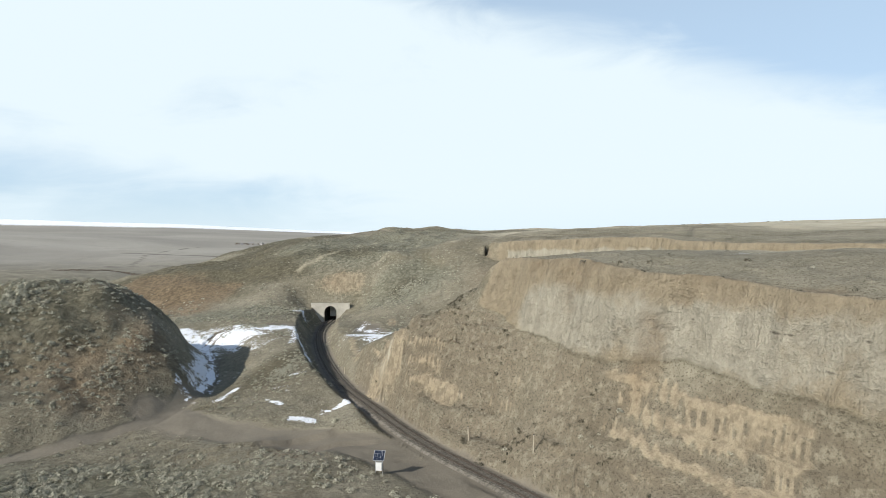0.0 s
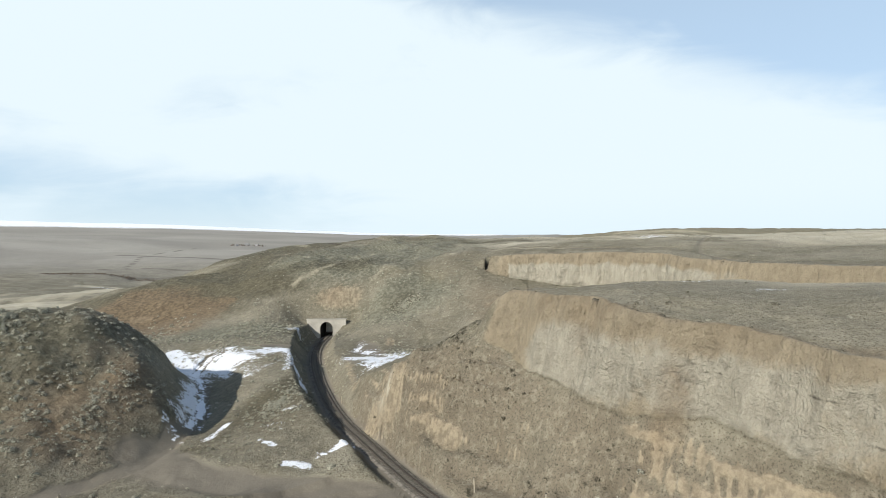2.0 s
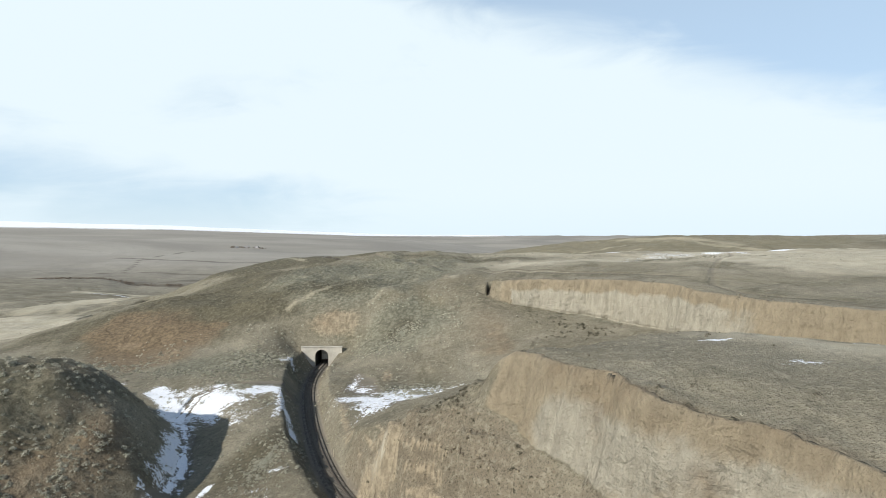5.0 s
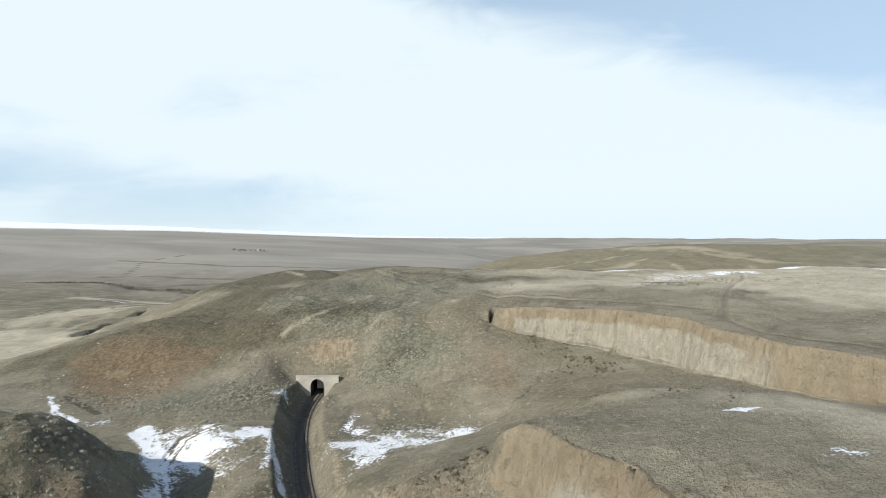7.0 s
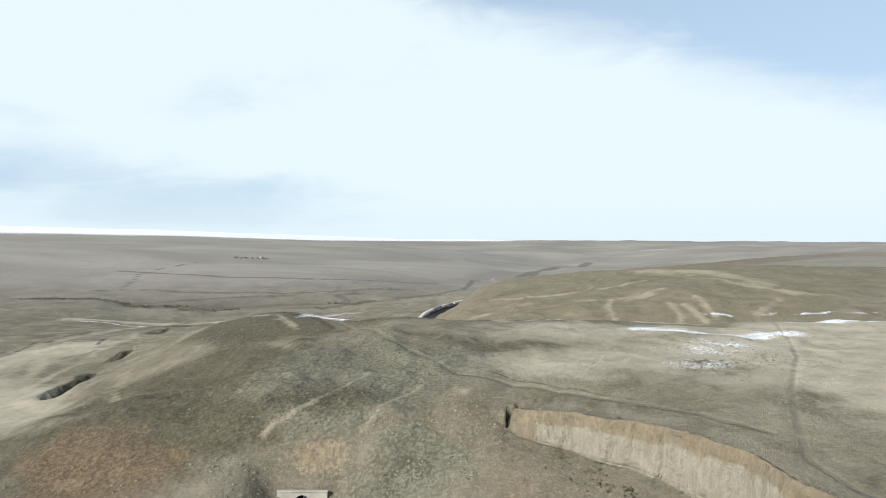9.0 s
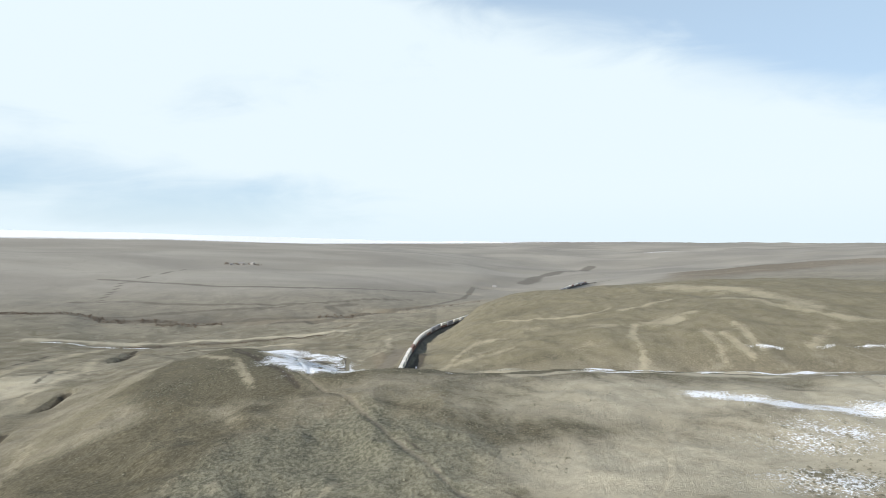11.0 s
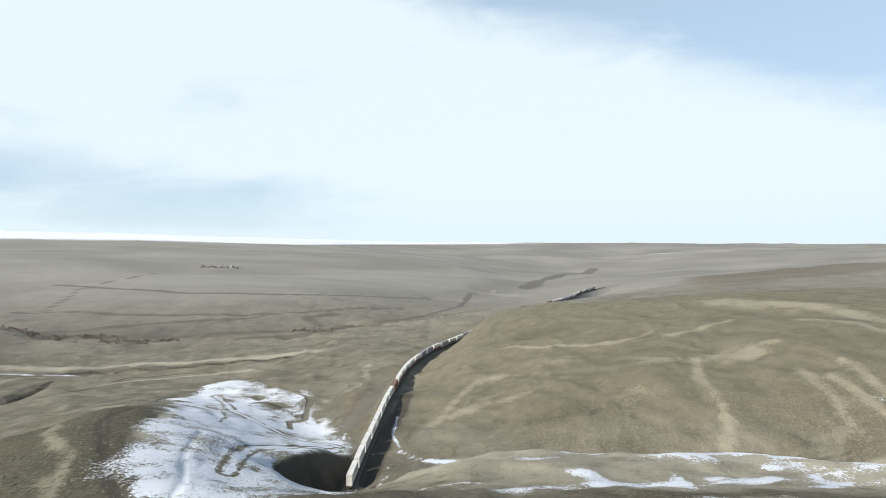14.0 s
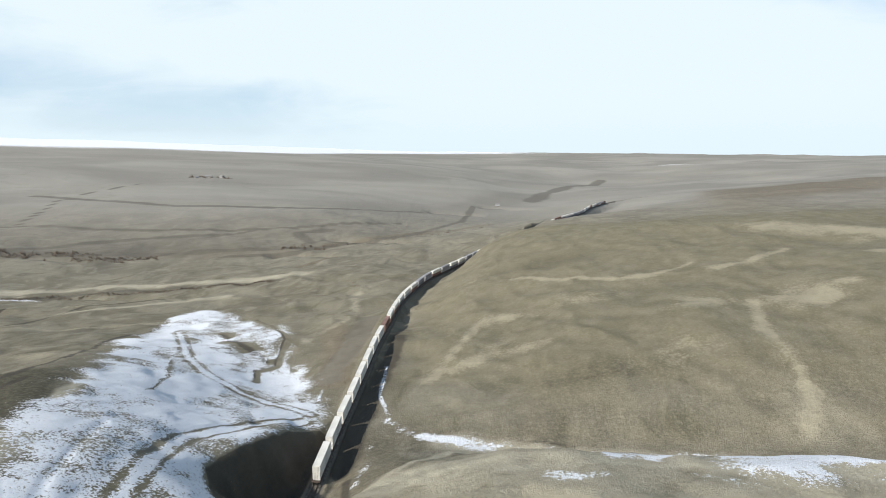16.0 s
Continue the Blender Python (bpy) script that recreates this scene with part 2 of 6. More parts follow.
PLATEAU = {
    "crest": [(-70, 262, 26), (-48.6, 278, 30.2), (-20.5, 267, 32.8), (17.6, 259, 34), (60, 248, 32.6), (75, 260, 34), (103, 250, 35.4), (122, 256, 34.4), (180, 250, 36)],
    "rim": [(8, 215, 29.4), (37, 203, 31.6), (60, 192, 32.4), (76, 170, 32.2), (90, 160, 30.8), (112, 130, 30), (140, 100, 30)],
    "east": [(73, 225, 33.6), (97, 209, 35.4), (140, 190, 36), (200, 150, 37)],
    "back": [(-45, 306, 32.4), (-9, 287, 36.2), (22, 303, 35.6), (60, 300, 33.4), (138, 320, 33.4), (220, 320, 35)],
    "rear_brow": [(-70, 342, 33.4), (-45, 336, 32.4), (17, 335, 32), (54, 340, 30.6), (100, 335, 31), (170, 330, 31)],
    "rear_fall": [(-52, 362, 24.5), (-25, 357, 21.4), (18, 366, 24), (60, 353, 26.4), (83, 376, 21), (140, 372, 22), (220, 370, 22)],
    "rear_low": [(-58, 384, 22.6), (-45, 380, 18.6), (-31, 376, 14.2), (-14, 386, 13), (4, 395, 15.4), (24, 400, 18.6), (60, 400, 19.4), (98, 396, 19.6), (140, 374, 23), (200, 376, 23)],
    "west_crest": [(-92, 366, 32), (-110, 398, 28.4), (-120, 422, 25.4), (-127, 457, 18), (-132, 492, 8)],
    "west_side": [(-82, 250, 21.6), (-100, 280, 18), (-125, 320, 20), (-140, 360, 19), (-160, 410, 15), (-165, 460, 8)],
    "west_foot": [(-130, 262, 9), (-160, 300, 6), (-176, 330, 4), (-192, 380, 3), (-210, 445, 2), (-206, 500, -2)],
    "snow_slope": [(-81, 384, 29.4), (-74, 408, 21.4), (-72, 434, 12), (-76, 456, 5)],
    "knoll": [(-8, 408, 9), (6, 412, 10), (24, 414, 10)],
}
HOLLOW = {
    "slope": [(-66, 396, 20), (-60, 409, 15), (-55, 424, 10.4), (-48, 437, 6)],
    "brow": [(-53, 398, 13), (-49.4, 408, 10.4), (-46.8, 417, 9), (-44.6, 425, 7.2), (-41.6, 433, 4.8), (-38.6, 441, 0.6)],
    "foot": [(-47, 397, 3), (-45, 407, -0.8), (-42.6, 416, -1.8), (-40.2, 425, -2.1), (-38, 433, -2.2)],
    "head": [(-46, 392, 11), (-37, 390, 7), (-28, 391, 6.5), (-19, 397, 8)],
    "head_foot": [(-42, 400, 0), (-34, 399, -0.5), (-26, 401, 0)],
    "east": [(-16, 404, 6), (-20, 414, 2.4), (-21, 426, -1), (-20, 436, -2.4)],
}
BEYOND = {
    "dale": [(-22, 442, -3), (-7, 446, -3.2), (8, 440, -2.2), (30, 433, -1), (56, 429, 0), (90, 426, 1), (120, 421, 2.4), (160, 414, 4), (230, 395, 8)],
    "dale_north": [(-16, 470, -3.6), (2, 455, -1.5), (40, 446, 3), (90, 440, 7), (120, 446, 14), (170, 440, 17), (230, 430, 20)],
    "hill_foot": [(-18, 500, -3.2), (-16, 540, -3.2), (-13, 580, -3.2), (-10, 615, -3), (-3, 646, -2.6), (5, 674, -2.4), (17, 702, -2.2), (30, 730, -2), (46, 766, -2.2), (64, 804, -2.4)],
    "hill_low": [(2, 489, 0.9), (28, 512, 7), (12, 560, 6), (14, 620, 8), (18, 660, 9), (22, 692, 9.4), (30, 720, 9.4), (45, 750, 11), (58, 772, 9.5), (68, 794, 5), (90, 832, 4), (114, 872, 10), (132, 912, 12), (156, 965, 5)],
    "hill_mid": [(70, 505, 16), (101, 496, 23), (131, 497, 24), (160, 503, 29.6), (176, 512, 34.4), (214, 500, 37)],
    "hill_high": [(60, 572, 19), (92, 600, 28), (137, 575, 30), (190, 580, 40), (260, 600, 46), (350, 600, 46)],
    "hill_crown": [(100, 668, 33), (150, 660, 40), (220, 680, 45), (330, 700, 46), (460, 680, 46)],
    "hill_back": [(120, 770, 20), (200, 800, 25), (320, 830, 30), (480, 840, 34)],
    "hill_east": [(240, 460, 26), (300, 420, 24), (340, 480, 34), (480, 440, 36)],
    "shelf": [(-95, 493, 1.8), (-107, 503, 0), (-120, 530, -3)],
    "ditch": [(-56, 470, -3), (-62, 500, -9), (-72, 545, -11.5), (-92, 556, -10)],
    "bank": [(-44, 480, -4), (-46, 520, -6), (-44, 560, -7), (-42, 620, -8), (-30, 680, -9), (-10, 740, -9)],
    "apron": [(-116, 560, -10), (-100, 610, -14), (-116, 674, -18), (-65, 720, -10)],
}
FAR = {
    "flat": [(-560, 560, -12), (-330, 600, -17), (-327, 731, -31), (-235, 605, -14), (-215, 660, -24), (-200, 820, -26)],
    "creek": [(-620, 860, -20), (-433, 866, -28), (-310, 900, -32), (-146, 930, -21), (-40, 1000, -20), (30, 1180, -26), (60, 1400, -26), (250, 1700, -26), (500, 2250, -22)],
    "north": [(-514, 805, -6), (-700, 700, -2), (-900, 500, 4), (-1100, 200, 10)],
    "rise": [(-900, 1150, 4), (-471, 1263, 8), (-242, 1030, -15), (-96, 1080, -13), (0, 1350, -18)],
    "farm": [(-1250, 1420, 56), (-860, 1530, 42), (-530, 1580, 27), (-200, 1600, 12), (113, 1600, -3)],
    "ridge": [(-2300, 1500, 72), (-1420, 1700, 59), (-1050, 1780, 56), (-700, 1850, 53), (-380, 1950, 48), (-100, 2050, 40), (120, 2300, 20)],
    "behind": [(-3600, 4200, 90), (-1500, 4300, 84), (0, 4480, 76)],
    "skyline": [(-3200, 2100, 148), (-1900, 2350, 132), (-1200, 2600, 120), (-780, 3250, 108), (0, 3900, 90), (900, 4100, 84), (2000, 4000, 78), (3300, 3400, 70)],
    "middle": [(-300, 3100, 66), (300, 3000, 44), (900, 3200, 50), (1600, 3000, 62)],
    "brown": [(380, 1120, 18), (560, 1250, 30), (800, 1200, 44), (1200, 1300, 47), (1900, 1500, 54)],
    "brown_back": [(450, 1700, 2), (692, 1669, 10), (1000, 1900, 30), (1700, 2200, 60)],
    "right": [(600, 500, 42), (900, 700, 40), (1500, 600, 42), (2500, 1500, 54)],
    "left": [(-400, 300, 0), (-700, 300, 4), (-1600, 800, 40), (-2500, 1200, 90)],
    "rear": [(-1500, -400, 20), (-300, -200, -6), (300, -200, 10), (700, 100, 34), (1500, -300, 40)],
}
# Cliffs: the line along the middle of the face, and the face's height.
CLIFFS = {
    "lower": [(140, -80, 8), (62, 14.5, 8), (43, 36.5, 8.5), (31.7, 52.5, 8.6), (27.7, 60.5, 9.8), (21.4, 67.5, 10.2), (16.2, 76.5, 10.2), (11.5, 84.5, 9.2), (8.6, 90, 7.6), (5.6, 95, 1.5), (3.5, 98, 0)],
    "upper": [(300, -60, 8), (114, 83.5, 8), (92, 104, 8), (77.7, 122, 8.4), (67.2, 137.5, 9.2), (62.6, 148.8, 9.8), (59, 161, 12), (51, 174.5, 11.6), (38, 185.8, 9.8), (24.7, 192, 7.8), (17.2, 197, 5), (10, 202, 0)],
}
knots, soft = [], []
for group, every, c in ((CUT, 3.2, 1.0), (BENCH, 5, 1.6), (PORTAL_HILL, 5, 2.0), (NEAR, 5, 2.2), (PLATEAU, 12, 5), (HOLLOW, 4, 1.2), (BEYOND, 15, 8), (FAR, 170, 70)):
    for some in group.values():
        p = line_points(some, every)
        knots.append(p)
        soft.append(np.full(len(p), c))
knots, soft = np.vstack(knots), np.concatenate(soft)
SIZE = 100.0


def kernel(x, y):
    d2 = (x[:, None] - knots[None, :, 0]) ** 2 + (y[:, None] - knots[None, :, 1]) ** 2
    return np.sqrt(d2 + soft[None] ** 2) / SIZE


def lattice(seed):
    return np.random.RandomState(seed).rand(256, 256)


LATTICES = [lattice(k) for k in range(8)]


def value(x, y, size, k=0):
    """Smooth noise, 0 to 1, with lumps of that size."""
    u, v = x / size + 37.7 * k, y / size + 11.3 * k
    i, j = np.floor(u).astype(int), np.floor(v).astype(int)
    a, b = u - i, v - j
    a, b = a * a * (3 - 2 * a), b * b * (3 - 2 * b)
    g = LATTICES[k % 8]
    i0, i1, j0, j1 = i % 256, (i + 1) % 256, j % 256, (j + 1) % 256
    return (g[i0, j0] * (1 - a) + g[i1, j0] * a) * (1 - b) + (g[i0, j1] * (1 - a) + g[i1, j1] * a) * b


def fractal(x, y, size, octaves=4, k=0, keep=0.5):
    total, weight, norm = 0, 1.0, 0
    for o in range(octaves):
        total = total + weight * value(x, y, size / 2**o, k + o)
        norm, weight = norm + weight, weight * keep
    return total / norm


def ramp(v, low, high):
    t = np.clip((v - low) / (high - low), 0, 1)
    return t * t * (3 - 2 * t)


def beside(x, y, line):
    """For each place: the distance to a line (left of its way: negative), and the line's height there."""
    best, sign, level = np.full(x.shape, 1e9), np.ones(x.shape), np.zeros(x.shape)
    for a, b in zip(line[:-1], line[1:]):
        dx, dy = b[0] - a[0], b[1] - a[1]
        t = np.clip(((x - a[0]) * dx + (y - a[1]) * dy) / (dx * dx + dy * dy), 0, 1)
        ex, ey = x - a[0] - t * dx, y - a[1] - t * dy
        d = ex * ex + ey * ey
        near = d < best
        best[near], sign[near] = d[near], np.where(dx * ey - dy * ex > 0, -1, 1)[near]
        level[near] = (a[2] + t * (b[2] - a[2]))[near]
    return np.sqrt(best) * sign, level


def near_line(x, y, line, reach):
    """Distance to a line, worked out only where it can be under reach."""
    p = np.array([q[:2] for q in line], float)
    out = np.full(x.shape, 1e3)
    m = (x > p[:, 0].min() - reach) & (x < p[:, 0].max() + reach) & (y > p[:, 1].min() - reach) & (y < p[:, 1].max() + reach)
    if m.any():
        d, _ = beside(x[m], y[m], [(*q[:2], 0) for q in line])
        out[m] = np.abs(d)
    return out


def steps(x, y):
    """What the cliffs add to the smooth land: up behind them, down before them, fading with distance."""
    out = np.zeros(x.shape)
    m = (np.abs(x) < 420) & (y > -200) & (y < 330)
    for line in CLIFFS.values():
        d, tall = beside(x[m], y[m], line)
        out[m] += tall * (ramp(d, -1.7, 1.5) - 0.5) * ramp(-np.abs(d), -75, -12)
    return out


n = len(knots)
system = np.zeros((n + 3, n + 3))
system[:n, :n] = kernel(knots[:, 0], knots[:, 1]) - np.diag(np.where(soft > 30, 0.4, np.where(soft > 3, 0.03, 0.004)))
system[:n, n], system[:n, n + 1], system[:n, n + 2] = 1, knots[:, 0] / 1000, knots[:, 1] / 1000
system[n:, :n] = system[:n, n:].T
weights = np.linalg.solve(system, np.r_[knots[:, 2] - steps(knots[:, 0], knots[:, 1]), 0, 0, 0])


def land(x, y):
    """The height of the ground, without the railway's bed."""
    out = np.empty(x.shape)
    for i in range(0, len(x), 4000):
        k = slice(i, i + 4000)
        out[k] = kernel(x[k], y[k]) @ weights[:n] + weights[n] + weights[n + 1] * x[k] / 1000 + weights[n + 2] * y[k] / 1000
    return out + steps(x, y)


near_bed, far_bed = rail_near[rail_near[:, 1] < 194], rail_far[rail_far[:, 1] > 403]
TRACKS = {
    "plateau_track": [(-60, 330), (-34, 290), (-20.5, 266), (0.3, 232), (17, 216), (31, 203.5), (46, 194), (60, 183), (69, 170)],
    "east_track": [(160, 330), (128, 262), (112, 231), (89, 196), (76, 172), (70, 158), (72, 146), (84, 132), (110, 104)],
    "apron_road": [(-64, 66), (-52, 76), (-44, 87), (-43.5, 98), (-44.5, 108), (-49, 121), (-56, 133), (-57, 144), (-49, 150), (-36, 152)],
    "snow_track": [(-64, 392), (-66, 408), (-60, 424), (-50, 438), (-42, 446)],
    "west_track": [(-54, 310), (-60, 322), (-68, 335), (-84, 358), (-98, 380), (-109, 397), (-116, 430)],
    "saddle_track": [(-52, 322), (-58, 345), (-70, 372), (-78, 402)],
}


# Slumped banks and clefts: x, y, half length, half width, bearing, depth.
SCARPS = [(-184, 322, 34, 3.6, 103, 5.5), (-208, 405, 20, 3.2, 98, 4), (-285, 605, 55, 5, 109, 4), (15.6, 198, 2.6, 0.9, 80, 3.5), (18, 199.6, 2.6, 0.9, 80, 3.5), (6.6, 96.5, 2.4, 0.9, 95, 2.6), (-28, 152, 6, 2, 100, 1.0),
          (-262, 700, 60, 8, 175, 5), (-150, 880, 50, 9, 170, 6), (-90, 960, 70, 9, 160, 7), (20, 1290, 60, 12, 175, 9), (-420, 850, 70, 10, 178, 5), (120, 1400, 70, 12, 165, 8)]


def wander(x, y):
    """How far the land's lines wander from the drawn ones, and how far from the tunnel's face the place is."""
    wx = (value(x, y, 9, 1) - 0.5) * 3.0 + (value(x, y, 3.2, 2) - 0.5) * 0.95 + (value(x, y, 1.5, 3) - 0.5) * 0.3
    wy = (value(x, y, 9, 4) - 0.5) * 3.0 + (value(x, y, 3.2, 5) - 0.5) * 0.95 + (value(x, y, 1.5, 6) - 0.5) * 0.3
    # The built face of the tunnel keeps its line.
    calm = ramp(np.hypot((x - PORTAL[0]) * 0.9, y - PORTAL[1]), 8, 16)
    return wx * calm, wy * calm, calm


def ground(u, v):
    """The finished ground for a drawn place: where it lies, its height, and how far inside the bed."""
    wx, wy, calm = wander(u, v)
    x, y = u - wx, v - wy
    near = ramp(-np.hypot(np.maximum(np.abs(x) - 110, 0), np.maximum(np.abs(y - 130) - 110, 0)), -60, 0)
    h = land(u, v)
    h = h + near * calm * ((fractal(x, y, 7, 3, 2) - 0.5) * 0.8 + (value(x, y, 0.9, 3) - 0.5) * 0.16)
    lumpy = ramp(-np.hypot((x + 78) / 44, (y - 104) / 34), -1.0, -0.6)
    h = h + lumpy * ((fractal(x, y, 13, 4, 3, 0.6) - 0.5) * 5.0 - np.abs(fractal(x, y, 20, 3, 6) - 0.5) * 5.0 + 0.8)
    mid = ramp(y, 200, 260) * (1 - ramp(y, 900, 1500))
    h = h + mid * ((fractal(x, y, 42, 4, 1) - 0.5) * 4.0 - np.abs(fractal(x, y, 60, 4, 5, 0.6) - 0.5) * 9.0 + 1.2) * ramp(np.hypot(x + 35, y - 425), 20, 60) * (0.15 + 0.85 * ramp(np.hypot((x + 74) / 62, (y - 440) / 120), 0.85, 1.25))
    far = ramp(y + 0.4 * np.abs(x), 700, 1500)
    smooth_side = 1 - 0.72 * ramp(y - 0.1 * x, 1050, 1350) * ramp(-x, -300, 250)
    h = h + far * smooth_side * ((fractal(x, y, 420, 3, 3) - 0.5) * 26 - np.abs(fractal(x, y, 300, 3, 6, 0.45) - 0.5) * 30 + 5)
    # Small gullies down the flanks over the tunnel.
    flank = ramp(-np.hypot((x + 62) / 95, (y - 250) / 62), -1.0, -0.55) * ramp(y, 204, 216)
    h = h + flank * (1.3 - 8.5 * np.abs(fractal(x + 0.5 * y, y - 0.4 * x, 30, 4, 4, 0.55) - 0.5))
    # Strata in the railway cutting.
    cut = ramp(-near_line(x, y, CUT["ledge_mid"], 14), -8, -4.5) * ramp(-y, -118, -100) * ramp(near_line(x, y, CLIFFS["lower"], 12), 1.8, 4)
    rise = h / 2.7 + 0.55 * value(x, y, 22, 6) + 0.25 * value(x, y, 6, 3)
    broken_up = ramp(fractal(x, y, 9, 3, 5), 0.32, 0.58)
    h = h + cut * (broken_up * 2.7 * (ramp(rise - np.floor(rise), 0.36, 0.72) - (rise - np.floor(rise))) + 0.7 * (fractal(x, y, 3.2, 3, 1) - 0.5))
    bed = np.full(x.shape, 99.0)
    for line, reach in ((near_bed, 40), (far_bed, 40)):
        m = (x > line[:, 0].min() - reach) & (x < line[:, 0].max() + reach) & (y > line[:, 1].min() - reach) & (y < line[:, 1].max() + (0.2 if line is near_bed else reach))
        d, level = beside(x[m], y[m], line)
        right, far_side = d > 0, line is far_bed
        rough = (value(x[m], y[m], 3, 2) - 0.5) * 1.6 + (value(x[m], y[m], 1.2, 4) - 0.5) * 0.7
        rough = rough * ramp(np.hypot(x[m] - PORTAL[0], y[m] - PORTAL[1]), 3, 12)
        wall = np.where(right, 1.5 + (0 if far_side else 1.5 * ramp(-y[m], -122, -106) + 1.6 * np.exp(-((y[m] - 98) / 6) ** 2)), 1.35)
        half = np.where(right, 2.6, 3.0) + (0.6 if far_side else 0)
        up = level - 0.35 + np.maximum(0, np.abs(d) - half + rough * 0.6) * wall + 60 * ramp(np.abs(d), 5.5, 11)
        down = level - 0.4 - np.maximum(0, np.abs(d) - 2.7 + rough * 0.4) * 0.55 - 20 * ramp(np.abs(d), 8, 14)
        h[m] = np.maximum(np.minimum(h[m], up), down)
        bed[m] = np.minimum(bed[m], np.abs(d))
    for cx, cy, along, across, turn, deep in SCARPS:
        m = np.hypot(x - cx, y - cy) < along * 1.6
        c, s = math.cos(radians(turn)), math.sin(radians(turn))
        u, v = (x[m] - cx) * c + (y[m] - cy) * s, (x[m] - cx) * s - (y[m] - cy) * c
        h[m] -= deep * ramp(-np.abs(u), -along, -along * 0.5) * ramp(v, -across, -across * 0.55) * ramp(-v, -across * 2.2, across * 0.2)
    for name, way in TRACKS.items():
        d = near_line(x, y, way, 8)
        h = h - 0.16 * np.exp(-((d - 0.75) / 0.4) ** 2) - 0.1 * ramp(-d, -2.2, -0.8)
    return x, y, h, bed


def spaced(stops):
    """Grid lines with a step that changes from stop to stop: (place, step)."""
    out = [stops[0][0]]
    for (a, s), (b, e) in zip(stops, stops[1:]):
        while out[-1] < b - 1e-6:
            t = (out[-1] - a) / (b - a)
            out.append(out[-1] + s * (e / s) ** min(max(t, 0), 1))
    return np.array(out)


gx = spaced([(-4200, 160), (-1500, 45), (-400, 8), (-130, 1.5), (-70, 0.6), (50, 0.55), (90, 0.9), (140, 1.8), (400, 8), (1500, 45), (4300, 160)])
gy = spaced([(-500, 60), (0, 8), (44, 0.6), (120, 0.6), (215, 0.65), (290, 1.2), (470, 1.2), (620, 2.6), (1000, 9), (2000, 28), (4500, 70)])
X, Y = np.meshgrid(gx, gy, indexing="ij")
shape = X.shape
drawn_x, drawn_y = X.ravel().copy(), Y.ravel().copy()
fx, fy, fz, bed = ground(drawn_x, drawn_y)
Z = fz.reshape(shape)


def levelled():
    """The ground's heights over the even grid."""
    u, v = X.ravel().copy(), Y.ravel().copy()
    for _ in range(4):
        wx, wy, _ = wander(u, v)
        u, v = X.ravel() + wx, Y.ravel() + wy
    i, j = np.clip(np.searchsorted(gx, u) - 1, 0, len(gx) - 2), np.clip(np.searchsorted(gy, v) - 1, 0, len(gy) - 2)
    a, b = (u - gx[i]) / (gx[i + 1] - gx[i]), (v - gy[j]) / (gy[j + 1] - gy[j])
    return ((Z[i, j] * (1 - a) + Z[i + 1, j] * a) * (1 - b) + (Z[i, j + 1] * (1 - a) + Z[i + 1, j + 1] * a) * b).reshape(shape)


LEVELS = levelled()


def height_at(x, y):
    """The height of the built ground at a place."""
    i = int(np.clip(np.searchsorted(gx, x) - 1, 0, len(gx) - 2))
    j = int(np.clip(np.searchsorted(gy, y) - 1, 0, len(gy) - 2))
    a, b = (x - gx[i]) / (gx[i + 1] - gx[i]), (y - gy[j]) / (gy[j + 1] - gy[j])
    return float((LEVELS[i, j] * (1 - a) + LEVELS[i + 1, j] * a) * (1 - b) + (LEVELS[i, j + 1] * (1 - a) + LEVELS[i + 1, j + 1] * a) * b)


def slope_of():
    """How steep the ground is at each place of the grid."""
    a, b = fx[:X.size].reshape(shape), fy[:X.size].reshape(shape)
    xi, xj, yi, yj = np.gradient(a, axis=0), np.gradient(a, axis=1), np.gradient(b, axis=0), np.gradient(b, axis=1)
    zi, zj = np.gradient(Z, axis=0), np.gradient(Z, axis=1)
    det = np.where(np.abs(xi * yj - xj * yi) < 1e-4, 1e-4, xi * yj - xj * yi)
    return np.clip(np.hypot((zi * yj - zj * yi) / det, (zj * xi - zi * xj) / det), 0, 9).ravel()


